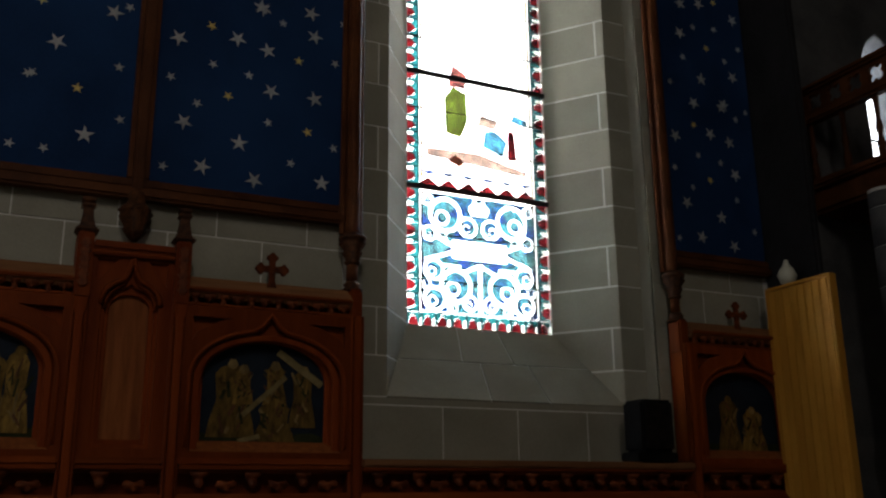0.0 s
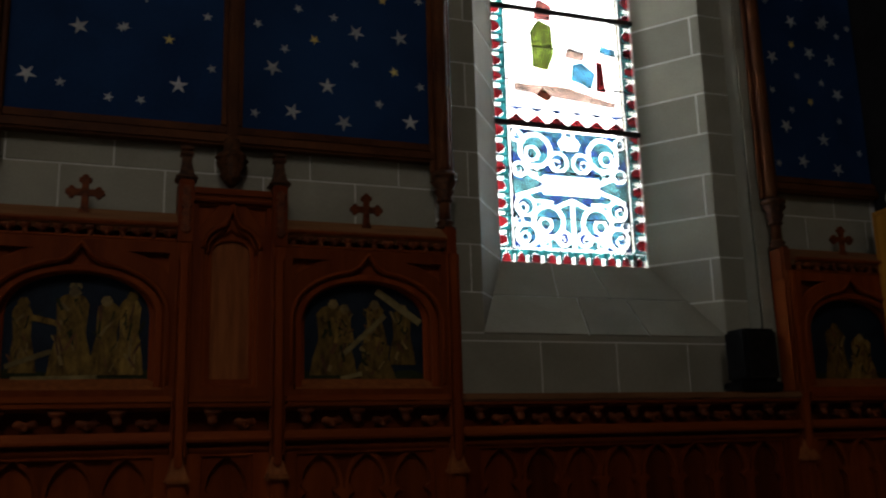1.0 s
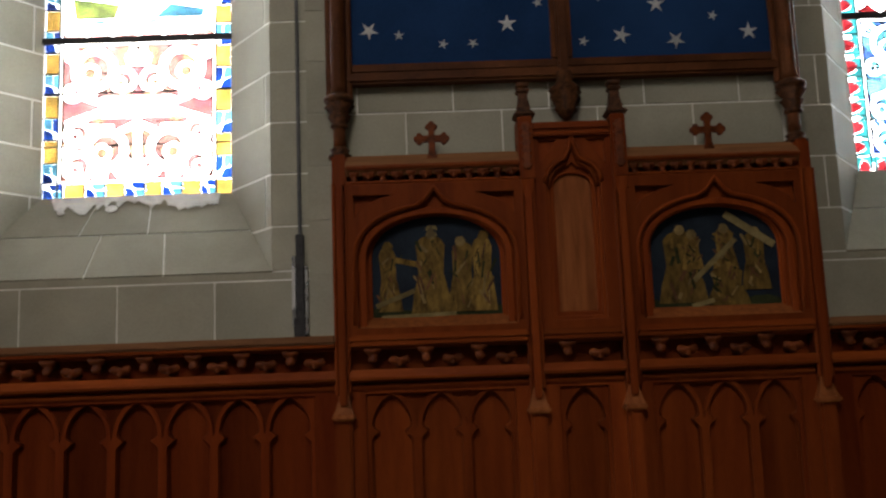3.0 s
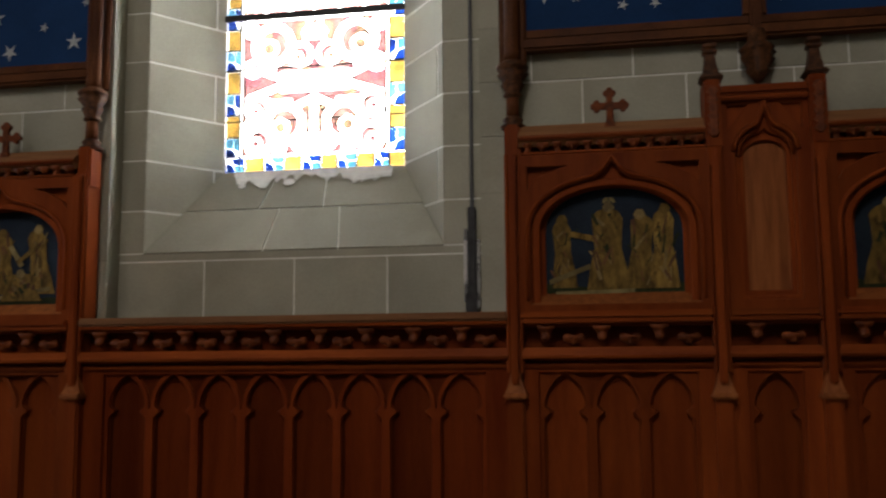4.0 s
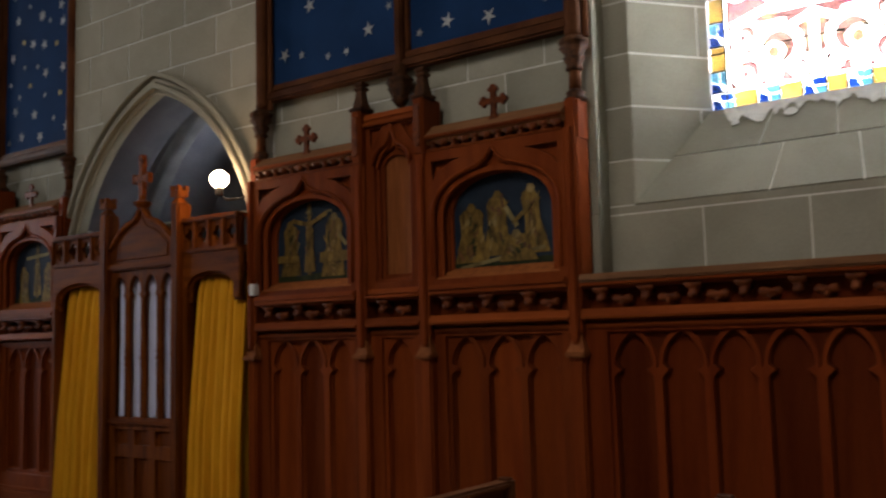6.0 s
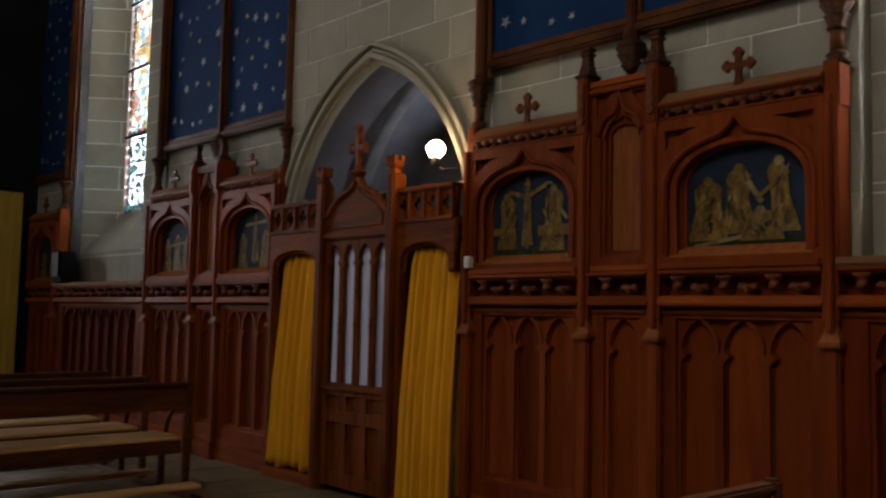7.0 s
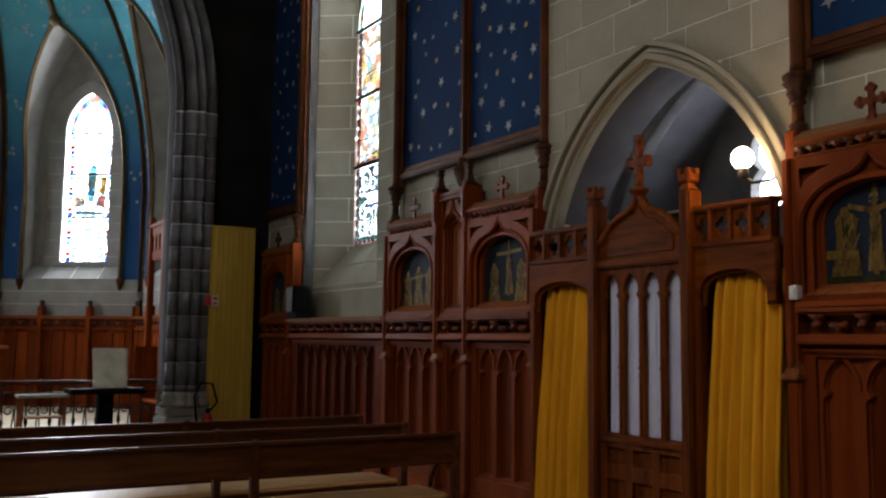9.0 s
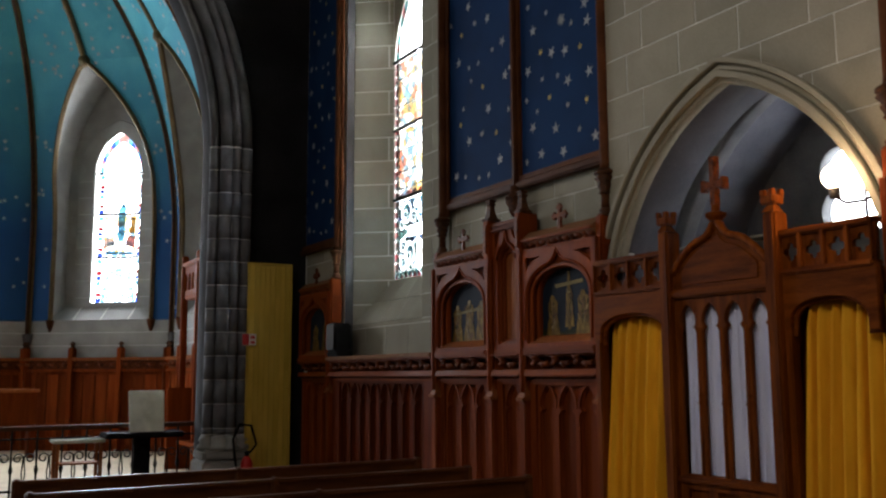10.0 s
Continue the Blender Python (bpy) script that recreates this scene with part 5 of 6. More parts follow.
for i in range(3):
    x = mid + (i - 1) * 0.196
    part("mullion", lathe([(0.012, 0), (0.012, 0.38), (0.024, 0.40), (0.012, 0.42), (0.026, 0.45), (0.012, 0.48), (0.024, 0.50), (0.012, 0.52), (0.012, 0.93)], 10, at=(x, CY + 0.012, 0.85)), CONFOAK, door)
# body of the box behind
part("box_back", box(CX0, CX1, 0.36, 0.39, 0.0, 2.05), CONFOAK, conf)
part("box_roof", box(CX0, CX1, CY + 0.05, 0.38, 2.03, 2.05), CONFOAK_H, conf)
for x in (DX0 - 0.03, DX1 + 0.03):
    part("partition", box(x - 0.02, x + 0.02, CY + 0.08, 0.37, 0.0, 2.03), CONFOAK, conf)


def drape(name, x0, x1, y, z0, z1, folds, depth, mat, label, cat, seed, lean=0.0):
    """A hanging cloth in folds, gathered at the top and uneven at the hem."""
    rng = random.Random(seed)
    ph = [rng.uniform(-0.6, 0.6) for _ in range(folds + 2)]
    nx, nz = folds * 10, 26
    bm = bmesh.new()
    grid = []
    for j in range(nz + 1):
        t = j / nz
        row = []
        for i in range(nx + 1):
            s = i / nx
            f = s * folds
            k = int(f)
            w = ph[min(k, folds)] * (1 - f + k) + ph[min(k + 1, folds)] * (f - k)
            a = 2 * math.pi * f + w * (1.2 + t)
            d = depth * (0.55 + 0.6 * t) * (math.sin(a) + 0.35 * math.sin(2.1 * a + 1 + 2 * w))
            x = x0 + (x1 - x0) * (s + 0.012 * math.sin(a * 0.5 + 3 * t))
            z = z1 - (z1 - z0 + 0.02 * math.sin(a * 0.7)) * t
            if t < 0.08:
                d *= 0.6 + 5 * t
            row.append(bm.verts.new((x, y + d + lean * min(t * 1.6, 1), z)))
        grid.append(row)
    for j in range(nz):
        for i in range(nx):
            f = bm.faces.new((grid[j][i], grid[j + 1][i], grid[j + 1][i + 1], grid[j][i + 1]))
            f.smooth = True
    ob = part(name, bm, mat)
    so = ob.modifiers.new("thick", "SOLIDIFY")
    so.thickness = 0.004
    return tagged(ob, label, cat)


drape("curtain", CX0 + 0.09, DX0 - 0.06, CY + 0.13, 0.13, 1.90, 6, 0.090, CURTAIN, "ochre yellow curtain hanging in a confessional bay", "curtain", 3, -0.06)
drape("curtain", DX1 + 0.14, CX1 - 0.005, CY + 0.12, 0.06, 1.90, 7, 0.095, CURTAIN, "ochre yellow curtain hanging in a confessional bay", "curtain", 5, -0.05)
drape("door_curtain", DX0 + 0.05, DX1 - 0.05, CY + 0.066, 0.82, 1.96, 9, 0.011, WHITECLOTH, "pale bluish white curtain behind the door lancets", "curtain", 7)

# ---- wall lamp ----
lamp = thing("wall_lamp", "lit globe wall lamp with a metal bracket", "lamp", at=(-5.80, -0.20, 2.57))
bm = bmesh.new()
bmesh.ops.create_uvsphere(bm, u_segments=20, v_segments=12, radius=0.066)
for f in bm.faces:
    f.smooth = True
globe = part("bulb", bm, BULB, lamp, "glowing warm bulb")
part("socket", lathe([(0.02, 0), (0.032, 0.01), (0.032, 0.06), (0.018, 0.075)], 12, at=(0, 0, -0.125)), IRON, lamp)
part("bracket", tube([(0, 0, -0.11), (0.04, 0.04, -0.15), (0.12, 0.10, -0.14), (0.20, 0.15, -0.08)], 0.010, 8), IRON, lamp)
bulb_light = bpy.data.lights.new("bulb_light", "POINT")
bulb_light.energy, bulb_light.color, bulb_light.shadow_soft_size = 4.5, (1.0, 0.66, 0.36), 0.07
new("bulb_light", bulb_light).location = (-5.79, -0.31, 2.55)

# ---- pews ----
def pew(x, y0, y1):
    """Open-backed bench facing the chancel; its back stands at x, the seat reaches towards -x."""
    u = thing("pew", "dark oak open-backed church pew with polished rail", "pew", "nave pews", (x, 0, 0))
    part("top_rail", box(-0.035, 0.03, y0, y1, 0.825, 0.855, 0.010), PEWWOOD, u)
    part("back_board", box(-0.012, 0.012, y0, y1, 0.655, 0.83, 0.004), PEWWOOD, u)
    part("seat", box(-0.44, -0.02, y0 + 0.03, y1 - 0.03, 0.425, 0.455, 0.010), SEATWOOD, u)
    part("seat_rail", box(-0.05, -0.02, y0 + 0.03, y1 - 0.03, 0.33, 0.425, 0.004), PEWWOOD, u)
    part("kneeler", box(0.20, 0.36, y0 + 0.05, y1 - 0.05, 0.13, 0.16, 0.008), SEATWOOD, u, "pale kneeling board")
    for y in (y0, (y0 + y1) / 2, y1):
        e = y if y != y0 else y + 0.0
        part("upright", box(-0.03, 0.035, e - 0.025, e + 0.025, 0.0, 0.865, 0.010), PEWWOOD, u)
        part("foot", box(-0.45, 0.37, e - 0.03, e + 0.03, 0.0, 0.06, 0.010), PEWWOOD, u)
        part("front_leg", box(-0.42, -0.36, e - 0.02, e + 0.02, 0.05, 0.43, 0.008), PEWWOOD, u)
    for y in (y0, y1):
        pts = [(-0.03, y, 0.68)] + [(-0.03 - 0.30 * math.sin(a), y, 0.45 + 0.23 * math.cos(a)) for a in [radians(q) for q in (10, 30, 50, 70, 88)]]
        part("arm", tube(pts, 0.018, 8), PEWWOOD, u)
    return u


P1 = pew(-7.37, -4.0, -1.22)
for x in (-8.09, -8.83):
    copy_thing(P1, pose(x, 0, 0))
P2 = pew(-2.53, -3.9, -1.62)
for x in (-1.70, -0.9):
    copy_thing(P2, pose(x, 0, 0))
P3 = pew(-7.37, -8.8, -5.8)
for x in (-8.09, -8.83, -2.53, -1.7):
    copy_thing(P3, pose(x, 0, 0))

# ---- small wall things ----
sw = thing("light_switch", "small white plastic switch box on the panelling", "switch", at=(-5.46, -0.18, 1.755))
part("case", box(-0.028, 0.028, -0.03, 0.02, -0.04, 0.04, 0.006), WHITEPLASTIC, sw)
part("rocker", box(-0.014, 0.014, -0.036, -0.028, -0.02, 0.02, 0.003), WHITEPLASTIC, sw)


def speaker(x, facing):
    u = thing("loudspeaker", "black loudspeaker on a bracket above the wainscot", "loudspeaker", "loudspeakers", (x, -0.12, 1.71))
    part("cabinet", box(-0.13, 0.13, -0.12, 0.10, 0.06, 0.40, 0.02), BLACK, u)
    part("grille", box(-0.11, 0.11, -0.128, -0.118, 0.08, 0.38, 0.004), IRON, u)
    part("bracket", box(-0.16, 0.16, -0.10, 0.10, 0.0, 0.06, 0.01), BLACK, u)


speaker(4.06, 0)
speaker(-12.86, 0)

# conduit beside the amber window
cond = thing("conduit", "thin grey cable conduit with a bare steel channel", "conduit", at=(-0.80, 0.14, 0))
part("pipe", lathe([(0.011, 1.71), (0.011, 7.5)], 8), DARKSTONE, cond)
part("channel", box(-0.022, 0.022, -0.03, 0.02, 1.80, 2.30, 0.004), LEAD, cond)
part("steel_edge", box(-0.045, -0.026, -0.024, 0.02, 1.78, 2.18, 0.003), STEEL, cond)
part("steel_edge", box(0.028, 0.042, -0.024, 0.02, 1.74, 2.12, 0.003), STEEL, cond)
part("clamp", box(-0.035, 0.03, -0.04, 0.02, 1.715, 1.83, 0.006), LEAD, cond)

# flaked lime under and beside the amber window
rng = random.Random(5)
pts = []
for i in range(101):
    t = i / 100
    pts.append((-0.50 + 1.02 * t, -(0.028 + 0.15 * abs(noise.noise((t * 7, 0.3, 0))) + 0.07 * abs(noise.noise((t * 37, 2.3, 0)))) - (0.03 if 0.05 < t < 0.3 else 0)))
me = plate("flaked_lime", [[(0.52, 0.0), (-0.50, 0.0)] + pts], 0, 0.004)
slope = math.atan2(PANE_Y - FACE, 2.65 - 2.10)
ob = part("flaked_lime", me, FLAKED, wall_north, at=Matrix.Translation((-1.86, PANE_Y - 0.020, 2.650)) @ Matrix.Rotation(-slope, 4, "X"))
for (x, z, r) in ((-1.98, 2.56, 0.03), (-2.28, 2.54, 0.02)):
    pts = [(r * (1 + 0.4 * noise.noise((math.cos(a) * 2, math.sin(a) * 2, x))) * math.cos(a) * 1.3, r * math.sin(a)) for a in [2 * math.pi * i / 14 for i in range(14)]]
    part("flaked_lime", plate("flaked_lime", [pts], 0, 0.004), FLAKED, wall_north, at=Matrix.Translation((x, PANE_Y - 0.020 - (2.65 - z) * math.tan(slope), z)) @ Matrix.Rotation(-slope, 4, "X"))

# ---- yellow ribbed screens ----
def ribbed_screen(x, y0, y1, flip, mat, tone):
    u = thing("folding_screen", "tall " + tone + " ribbed folding screen leaning in the corner", "screen", "ribbed screens", (x, 0, 0))
    n = 8
    st = (y1 - y0) / n
    for i in range(n):
        part("slat", box(-0.028, 0.028, y0 + st * i + 0.001, y0 + st * (i + 1) - 0.001, 0.02, 2.94, 0.006), mat, u)
    part("backing", box(0.0 if flip else -0.04, 0.04 if flip else 0.0, y0, y1, 0.0, 2.92), mat, u)
    part("top_trim", box(-0.036, 0.042, y0 - 0.004, y1 + 0.004, 2.942, 2.966, 0.006), mat, u)
    for y in (y0 - 0.024, y1 + 0.004):
        part("edge_trim", box(-0.034, 0.040, y, y + 0.020, 0.0, 2.966, 0.006), mat, u)


ribbed_screen(WEST + 0.17, -0.80, -0.24, False, YELLOWPAD, "yellow")
ribbed_screen(5.22, -0.73, -0.18, True, ORANGEPAD, "orange")
hd = thing("flower_globe", "small pale globe ornament on the ribbed screen", "ornament", at=(5.24, -0.34, 2.966))
part("globe", lathe([(0.02, 0), (0.05, 0.02), (0.07, 0.07), (0.05, 0.12), (0.015, 0.15)], 14), LINEN, hd)
bm = lathe([(0.03, 0.14), (0.012, 0.19)], 8)
part("tip", bm, LINEN, hd)

# ---- west pier by the chancel ----
pier = thing("pier", "clustered grey stone pier with a moulded base at the chancel arch", "pier", at=(WEST, 0, 0))
for i, (y, dx, r) in enumerate(SHAFTS):
    k = 0
    for j, a, b in courses(0.75, 4.5):
        part("drum", lathe([(r, 0), (r, b - a - 0.011)], 14, at=(dx, y, a)), PIERSTONE, pier)
    part("shaft_core", lathe([(r * 0.985, 0.7), (r * 0.985, 4.5)], 14, at=(dx, y, 0)), GREYMORTAR, pier)
    part("shaft_base", lathe([(r + 0.05, 0.55), (r + 0.055, 0.60), (r + 0.02, 0.63), (r + 0.04, 0.68), (r + 0.005, 0.74)], 14, at=(dx, y, 0)), APSESTONE, pier)
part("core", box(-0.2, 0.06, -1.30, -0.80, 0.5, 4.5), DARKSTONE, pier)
part("plinth", box(-0.3, 0.28, -1.38, -0.74, 0.0, 0.42, 0.02), APSESTONE, pier)
part("plinth_step", box(-0.28, 0.25, -1.36, -0.76, 0.42, 0.56, 0.03), APSESTONE, pier)


def fire_sign(m):
    u = thing("safety_sign", "small red and white safety sign on the pier", "sign", "safety signs")
    u.matrix_basis = m
    part("board", box(-0.09, 0.09, -0.006, 0.006, -0.075, 0.075, 0.002), WHITEPLASTIC, u)
    part("red_field", box(-0.085, 0.0, -0.010, -0.005, -0.07, 0.07), RED, u)
    part("red_bar", box(0.02, 0.075, -0.010, -0.005, -0.05, -0.02), RED, u)
    part("red_bar", box(0.02, 0.075, -0.010, -0.005, 0.01, 0.05), RED, u)


fire_sign(pose(WEST + 0.22, -0.80, 1.95, 0, 0, 60))
ext = thing("fire_extinguisher", "red fire extinguisher with a black hose at the pier foot", "extinguisher", at=(WEST + 0.42, -0.86, 0))
part("cylinder", lathe([(0.07, 0.0), (0.075, 0.02), (0.075, 0.40), (0.05, 0.46), (0.02, 0.49)], 14), RED, ext)
part("valve", box(-0.03, 0.03, -0.02, 0.02, 0.48, 0.55, 0.006), BLACK, ext)
part("hose", tube([(0.0, 0.03, 0.52), (0.0, 0.12, 0.62), (0.0, 0.05, 0.86), (0.0, -0.10, 0.88), (0.0, -0.18, 0.70), (0.0, -0.15, 0.42), (0.0, -0.12, 0.3)], 0.016, 8), BLACK, ext)

# ---- chancel and apse ----
cfloor = part("floor_chancel", box(-24.0, WEST, -9.8, 0.4, -0.2, 0.02), PALEFLOOR)
tagged(cfloor, "pale lit floor of the chancel", "floor", kind="structure")
V = [(-14.7, -0.10), (-18.0, -0.10), (-21.2, -0.10), (-23.2, -2.55), (-23.2, -6.65), (-21.2, -9.1), (-14.7, -9.1)]
CROWN = Vector((-19.4, AX, 10.4))
SPRING_Z, NICHE, NICHE_BACK, NICHE_SPRING, NICHE_RATIO = 4.2, 1.10, 0.36, 5.3, 3.1


def inward(z):
    """How far the vault has leant towards its crown at a height."""
    t = min(max((z - SPRING_Z) / (CROWN.z - SPRING_Z), 0), 1)
    return 1 - math.sqrt(1 - t * t)


def vault_point(a, b, s, z):
    p = Vector((a[0] + (b[0] - a[0]) * s, a[1] + (b[1] - a[1]) * s, 0)).lerp(Vector((CROWN.x, CROWN.y, 0)), inward(z))
    p.z = z
    return p


def niche_half(z):
    """Half the width of the pointed window niche at a height."""
    big = NICHE_RATIO * NICHE
    if z <= NICHE_SPRING:
        return NICHE
    q = big * big - (z - NICHE_SPRING) ** 2
    return max(0.0, NICHE - big + math.sqrt(q)) if q > 0 else 0.0


def sheet(rows):
    bm = bmesh.new()
    vs = [[bm.verts.new(p) for p in row] for row in rows]
    for r0, r1 in zip(vs, vs[1:]):
        for i in range(len(r0) - 1):
            f = bm.faces.new((r0[i], r0[i + 1], r1[i + 1], r1[i]))
            f.smooth = True
    return bm


NICHE_TOP = NICHE_SPRING + NICHE * math.sqrt(2 * NICHE_RATIO - 1)
HEIGHTS = [2.6 + (NICHE_TOP - 2.6) * i / 34 for i in range(35)]
CAPS = [NICHE_TOP + (CROWN.z - NICHE_TOP) * i / 10 for i in range(11)]
apse = thing("apse", "polygonal apse with blue and teal starred vault and gilded ribs", "apse", kind="structure")
rng = random.Random(21)
ST_V = star_mesh("vault_star", 0.055, SILVER)
for i in range(len(V) - 1):
    a, b = Vector((*V[i], 0)), Vector((*V[i + 1], 0))
    d = b - a
    ln = d.length
    ang = math.atan2(d.y, d.x)
    # local: x runs from b to a, the room lies towards -y
    face = Matrix.Translation(b) @ Matrix.Rotation(ang + math.pi, 4, "Z")
    c = ln / 2
    if i in (0, 5):
        part("apse_wall", plate("apse_wall", [rect(0, ln, 0, 10.5)], 0.0, 0.3), APSESTONE, apse, at=face)
    else:
        def edge(z, side):
            """Where the niche cuts the vault, as a share of the wall's length."""
            return min(max(0.5 + side * niche_half(z) / ln / (1 - inward(z)), 0.0), 1.0)

        for side in (-1, 1):
            end = 0.0 if side < 0 else 1.0
            rows = [[vault_point(V[i], V[i + 1], end + (edge(z, side) - end) * q / 6, z) for q in range(7)] for z in HEIGHTS]
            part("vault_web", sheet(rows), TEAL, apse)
            rim = [vault_point(V[i], V[i + 1], edge(z, side), z) for z in HEIGHTS]
            part("wall_rib", tube(rim, 0.048, 8), RIBGOLD, apse)
            part("rib_roll", tube([face @ (face.inverted() @ p + Vector((0, -0.045, 0))) for p in rim], 0.026, 6), RIBGOLD, apse)
            part("rib_corbel", lathe([(0.02, -0.22), (0.06, -0.12), (0.085, -0.02), (0.085, 0.02)], 10, at=rim[0]), FRAMEWOOD, apse)
            # stone side of the niche, running back to the window wall
            back = []
            for p in rim:
                q = face.inverted() @ p
                back.append(face @ Vector((c + (q.x - c) * 0.93, NICHE_BACK, q.z)))
            part("niche_side", sheet([rim, [p.lerp(q, 0.5) for p, q in zip(rim, back)], back]), APSESTONE, apse)
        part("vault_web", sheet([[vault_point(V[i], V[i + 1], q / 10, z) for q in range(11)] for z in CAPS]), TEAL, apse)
        apex = vault_point(V[i], V[i + 1], 0.5, NICHE_TOP)
        part("crown_rib", tube([vault_point(V[i], V[i + 1], 0.5, z) for z in CAPS], 0.065, 8), RIBGOLD, apse)
        part("rib_boss", lathe([(0.04, -0.14), (0.12, -0.06), (0.12, 0.04), (0.05, 0.12)], 10, at=apex), RIBGOLD, apse)
        has = i in (2, 3, 4)
        wc = c + 0.09
        ol = [rect(0.05, ln - 0.05, 0, NICHE_TOP + 0.3)]
        if has:
            ol.append(lancet(wc, 0.62, 2.95, 5.75, 1.7, n=8))
        part("niche_wall", plate("niche_wall", ol, NICHE_BACK, 0.16), APSESTONE, apse, at=face)
        part("apse_wall", plate("apse_wall", [rect(0, ln, 0, 2.61)], 0.03, 0.2), APSESTONE, apse, at=face)
        part("niche_sill", prism([face @ Vector(p) for p in ((c - NICHE, 0.0, 2.62), (c + NICHE, 0.0, 2.62), (c + NICHE * 0.93, NICHE_BACK, 2.94), (c - NICHE * 0.93, NICHE_BACK, 2.94))], 0.02), APSESTONE, apse)
        for k in range(3):
            x = c - 0.6 + 0.6 * k
            part("mortar_joint", prism([face @ Vector(p) for p in ((x - 0.008, -0.004, 2.625), (x + 0.008, -0.004, 2.625), (x + 0.008, NICHE_BACK - 0.004, 2.945), (x - 0.008, NICHE_BACK - 0.004, 2.945))], 0.01), MORTAR, apse)
        # a rounded splay of jamb stones about the light
        if has:
            part("window_reveal", plate("window_reveal", [lancet(wc, 0.88, 2.90, 5.70, 1.35, n=10), lancet(wc, 0.54, 2.98, 5.77, 1.7, n=8)], NICHE_BACK - 0.06, 0.08, 0.02), APSESTONE, apse, at=face)
            for k, z in enumerate((3.1, 3.45, 3.8, 4.15, 4.5, 4.85, 5.2, 5.55)):
                for s in (-1, 1):
                    part("mortar_joint", box(wc + s * 0.71 - 0.15, wc + s * 0.71 + 0.15, NICHE_BACK - 0.063, NICHE_BACK - 0.05, z - 0.005, z + 0.005), GREYMORTAR, apse, at=face)
            w = thing("window_apse", "bright pointed stained glass window of the apse", "window", "apse windows", kind="structure")
            w.matrix_basis = face @ Matrix.Translation((wc, NICHE_BACK - 0.10, 0))
            for (z0, z1) in ((3.0, 3.92), (3.96, 4.84), (4.88, 5.72)):
                p = part("light", plate("light", [rect(-0.372, 0.372, z0, z1)], 0.22, 0.006), G_APSE if z0 == 3.0 else G_FAR if z0 == 3.96 else G_CLEAR, w)
                p.visible_shadow = False
                if z0 == 3.0:
                    for v in p.data.vertices:
                        v.co.z -= 3.4
                    p.location = (0, 0, 3.4)
                part("saddle_bar", box(-0.6, 0.6, 0.17, 0.21, z1, z1 + 0.045), LEAD, w)
                for s in (-1, 1):
                    for k in range(8):
                        zz = z0 + (z1 - z0) * k / 8
                        q = part("border_glass", plate("border_glass", [rect(s * 0.445 - 0.065, s * 0.445 + 0.065, zz + 0.004, zz + (z1 - z0) / 8 - 0.004)], 0.22, 0.006), (G_BLUE, G_RED, G_WHITE, G_SKY)[k % 4], w)
                        q.visible_shadow = False
            arc0, arc1 = [(x, z + 5.78) for x, z in pointed(0.53, 1.7, 8)], [(x * 0.78, z * 0.78 + 5.78) for x, z in pointed(0.53, 1.7, 8)]
            p = part("top_light", plate("top_light", [arc1 + [(-x, z) for x, z in reversed(arc1[:-1])]], 0.22, 0.006), G_CLEAR, w)
            p.visible_shadow = False
            for s in (-1, 1):
                for k in range(8):
                    q = part("border_glass", plate("border_glass", [[(s * x, z) for x, z in (arc0[k], arc0[k + 1], arc1[k + 1], arc1[k])]], 0.22, 0.006), (G_SKY, G_ROSE, G_BLUE)[k % 3], w)
                    q.visible_shadow = False
            if i == 2:
                for pts, mt in (([(-0.05, 4.3), (0.1, 4.28), (0.14, 5.0), (0.05, 5.12), (-0.06, 4.95)], G_SKY), ([(0.20, 4.45), (0.34, 4.42), (0.36, 4.80), (0.25, 4.8)], G_YELLOW), ([(0.12, 4.2), (0.34, 4.14), (0.36, 4.40), (0.20, 4.42)], G_ROSE), ([(-0.36, 4.15), (-0.1, 4.2), (-0.12, 4.36), (-0.34, 4.38)], G_PALE), ([(-0.3, 4.0), (0.3, 3.99), (0.3, 4.06), (-0.3, 4.1)], G_SKY)):
                    q = part("picture_glass", plate("picture_glass", [pts], 0.21, 0.006), mt, w)
                    q.visible_shadow = False
            nrm = face.to_3x3() @ Vector((0, -1, 0))
            daylight("apse_daylight", face @ Vector((wc, NICHE_BACK + 0.75, 4.9)), nrm, 1.5, 4.2, WINDOW_LIGHT * 3.0)
            outside(face @ Vector((wc, NICHE_BACK + 1.6, 4.9)), nrm, 5.0, 7.0)
        # painted stars on the webs
        if i in (1, 2, 3):
            for k in range(150):
                sh, z = rng.uniform(0.03, 0.97), rng.uniform(2.8, 9.3)
                if abs(sh - 0.5) < abs(edge(z, 1) - 0.5) + 0.04 if z < NICHE_TOP else abs(sh - 0.5) < 0.03:
                    continue
                p = vault_point(V[i], V[i + 1], sh, z)
                up = (vault_point(V[i], V[i + 1], sh, z + 0.1) - p).normalized()
                nrm = up.cross(d.normalized())
                if nrm.dot(face.to_3x3() @ Vector((0, -1, 0))) < 0:
                    nrm = -nrm
                part("vault_star", ST_V, SILVER, apse, at=Matrix.Translation(p + nrm * 0.012) @ nrm.to_track_quat("-Y", "Z").to_matrix().to_4x4())
    if 1 <= i + 1 <= 5:
        rib = [vault_point(V[i + 1], V[i + 1], 0, z) for z in [2.3 + 0.25 * k for k in range(33)] if z < CROWN.z]
        part("main_rib", tube(rib, 0.066, 8), RIBGOLD, apse)
        part("rib_core", tube([p.lerp(Vector((CROWN.x, CROWN.y, p.z)), 0.014) for p in rib], 0.040, 6), DARKCARVED, apse)
        part("rib_corbel", lathe([(0.03, -0.25), (0.09, -0.12), (0.11, 0.0), (0.11, 0.05)], 10, at=rib[0]), DARKSTONE, apse)
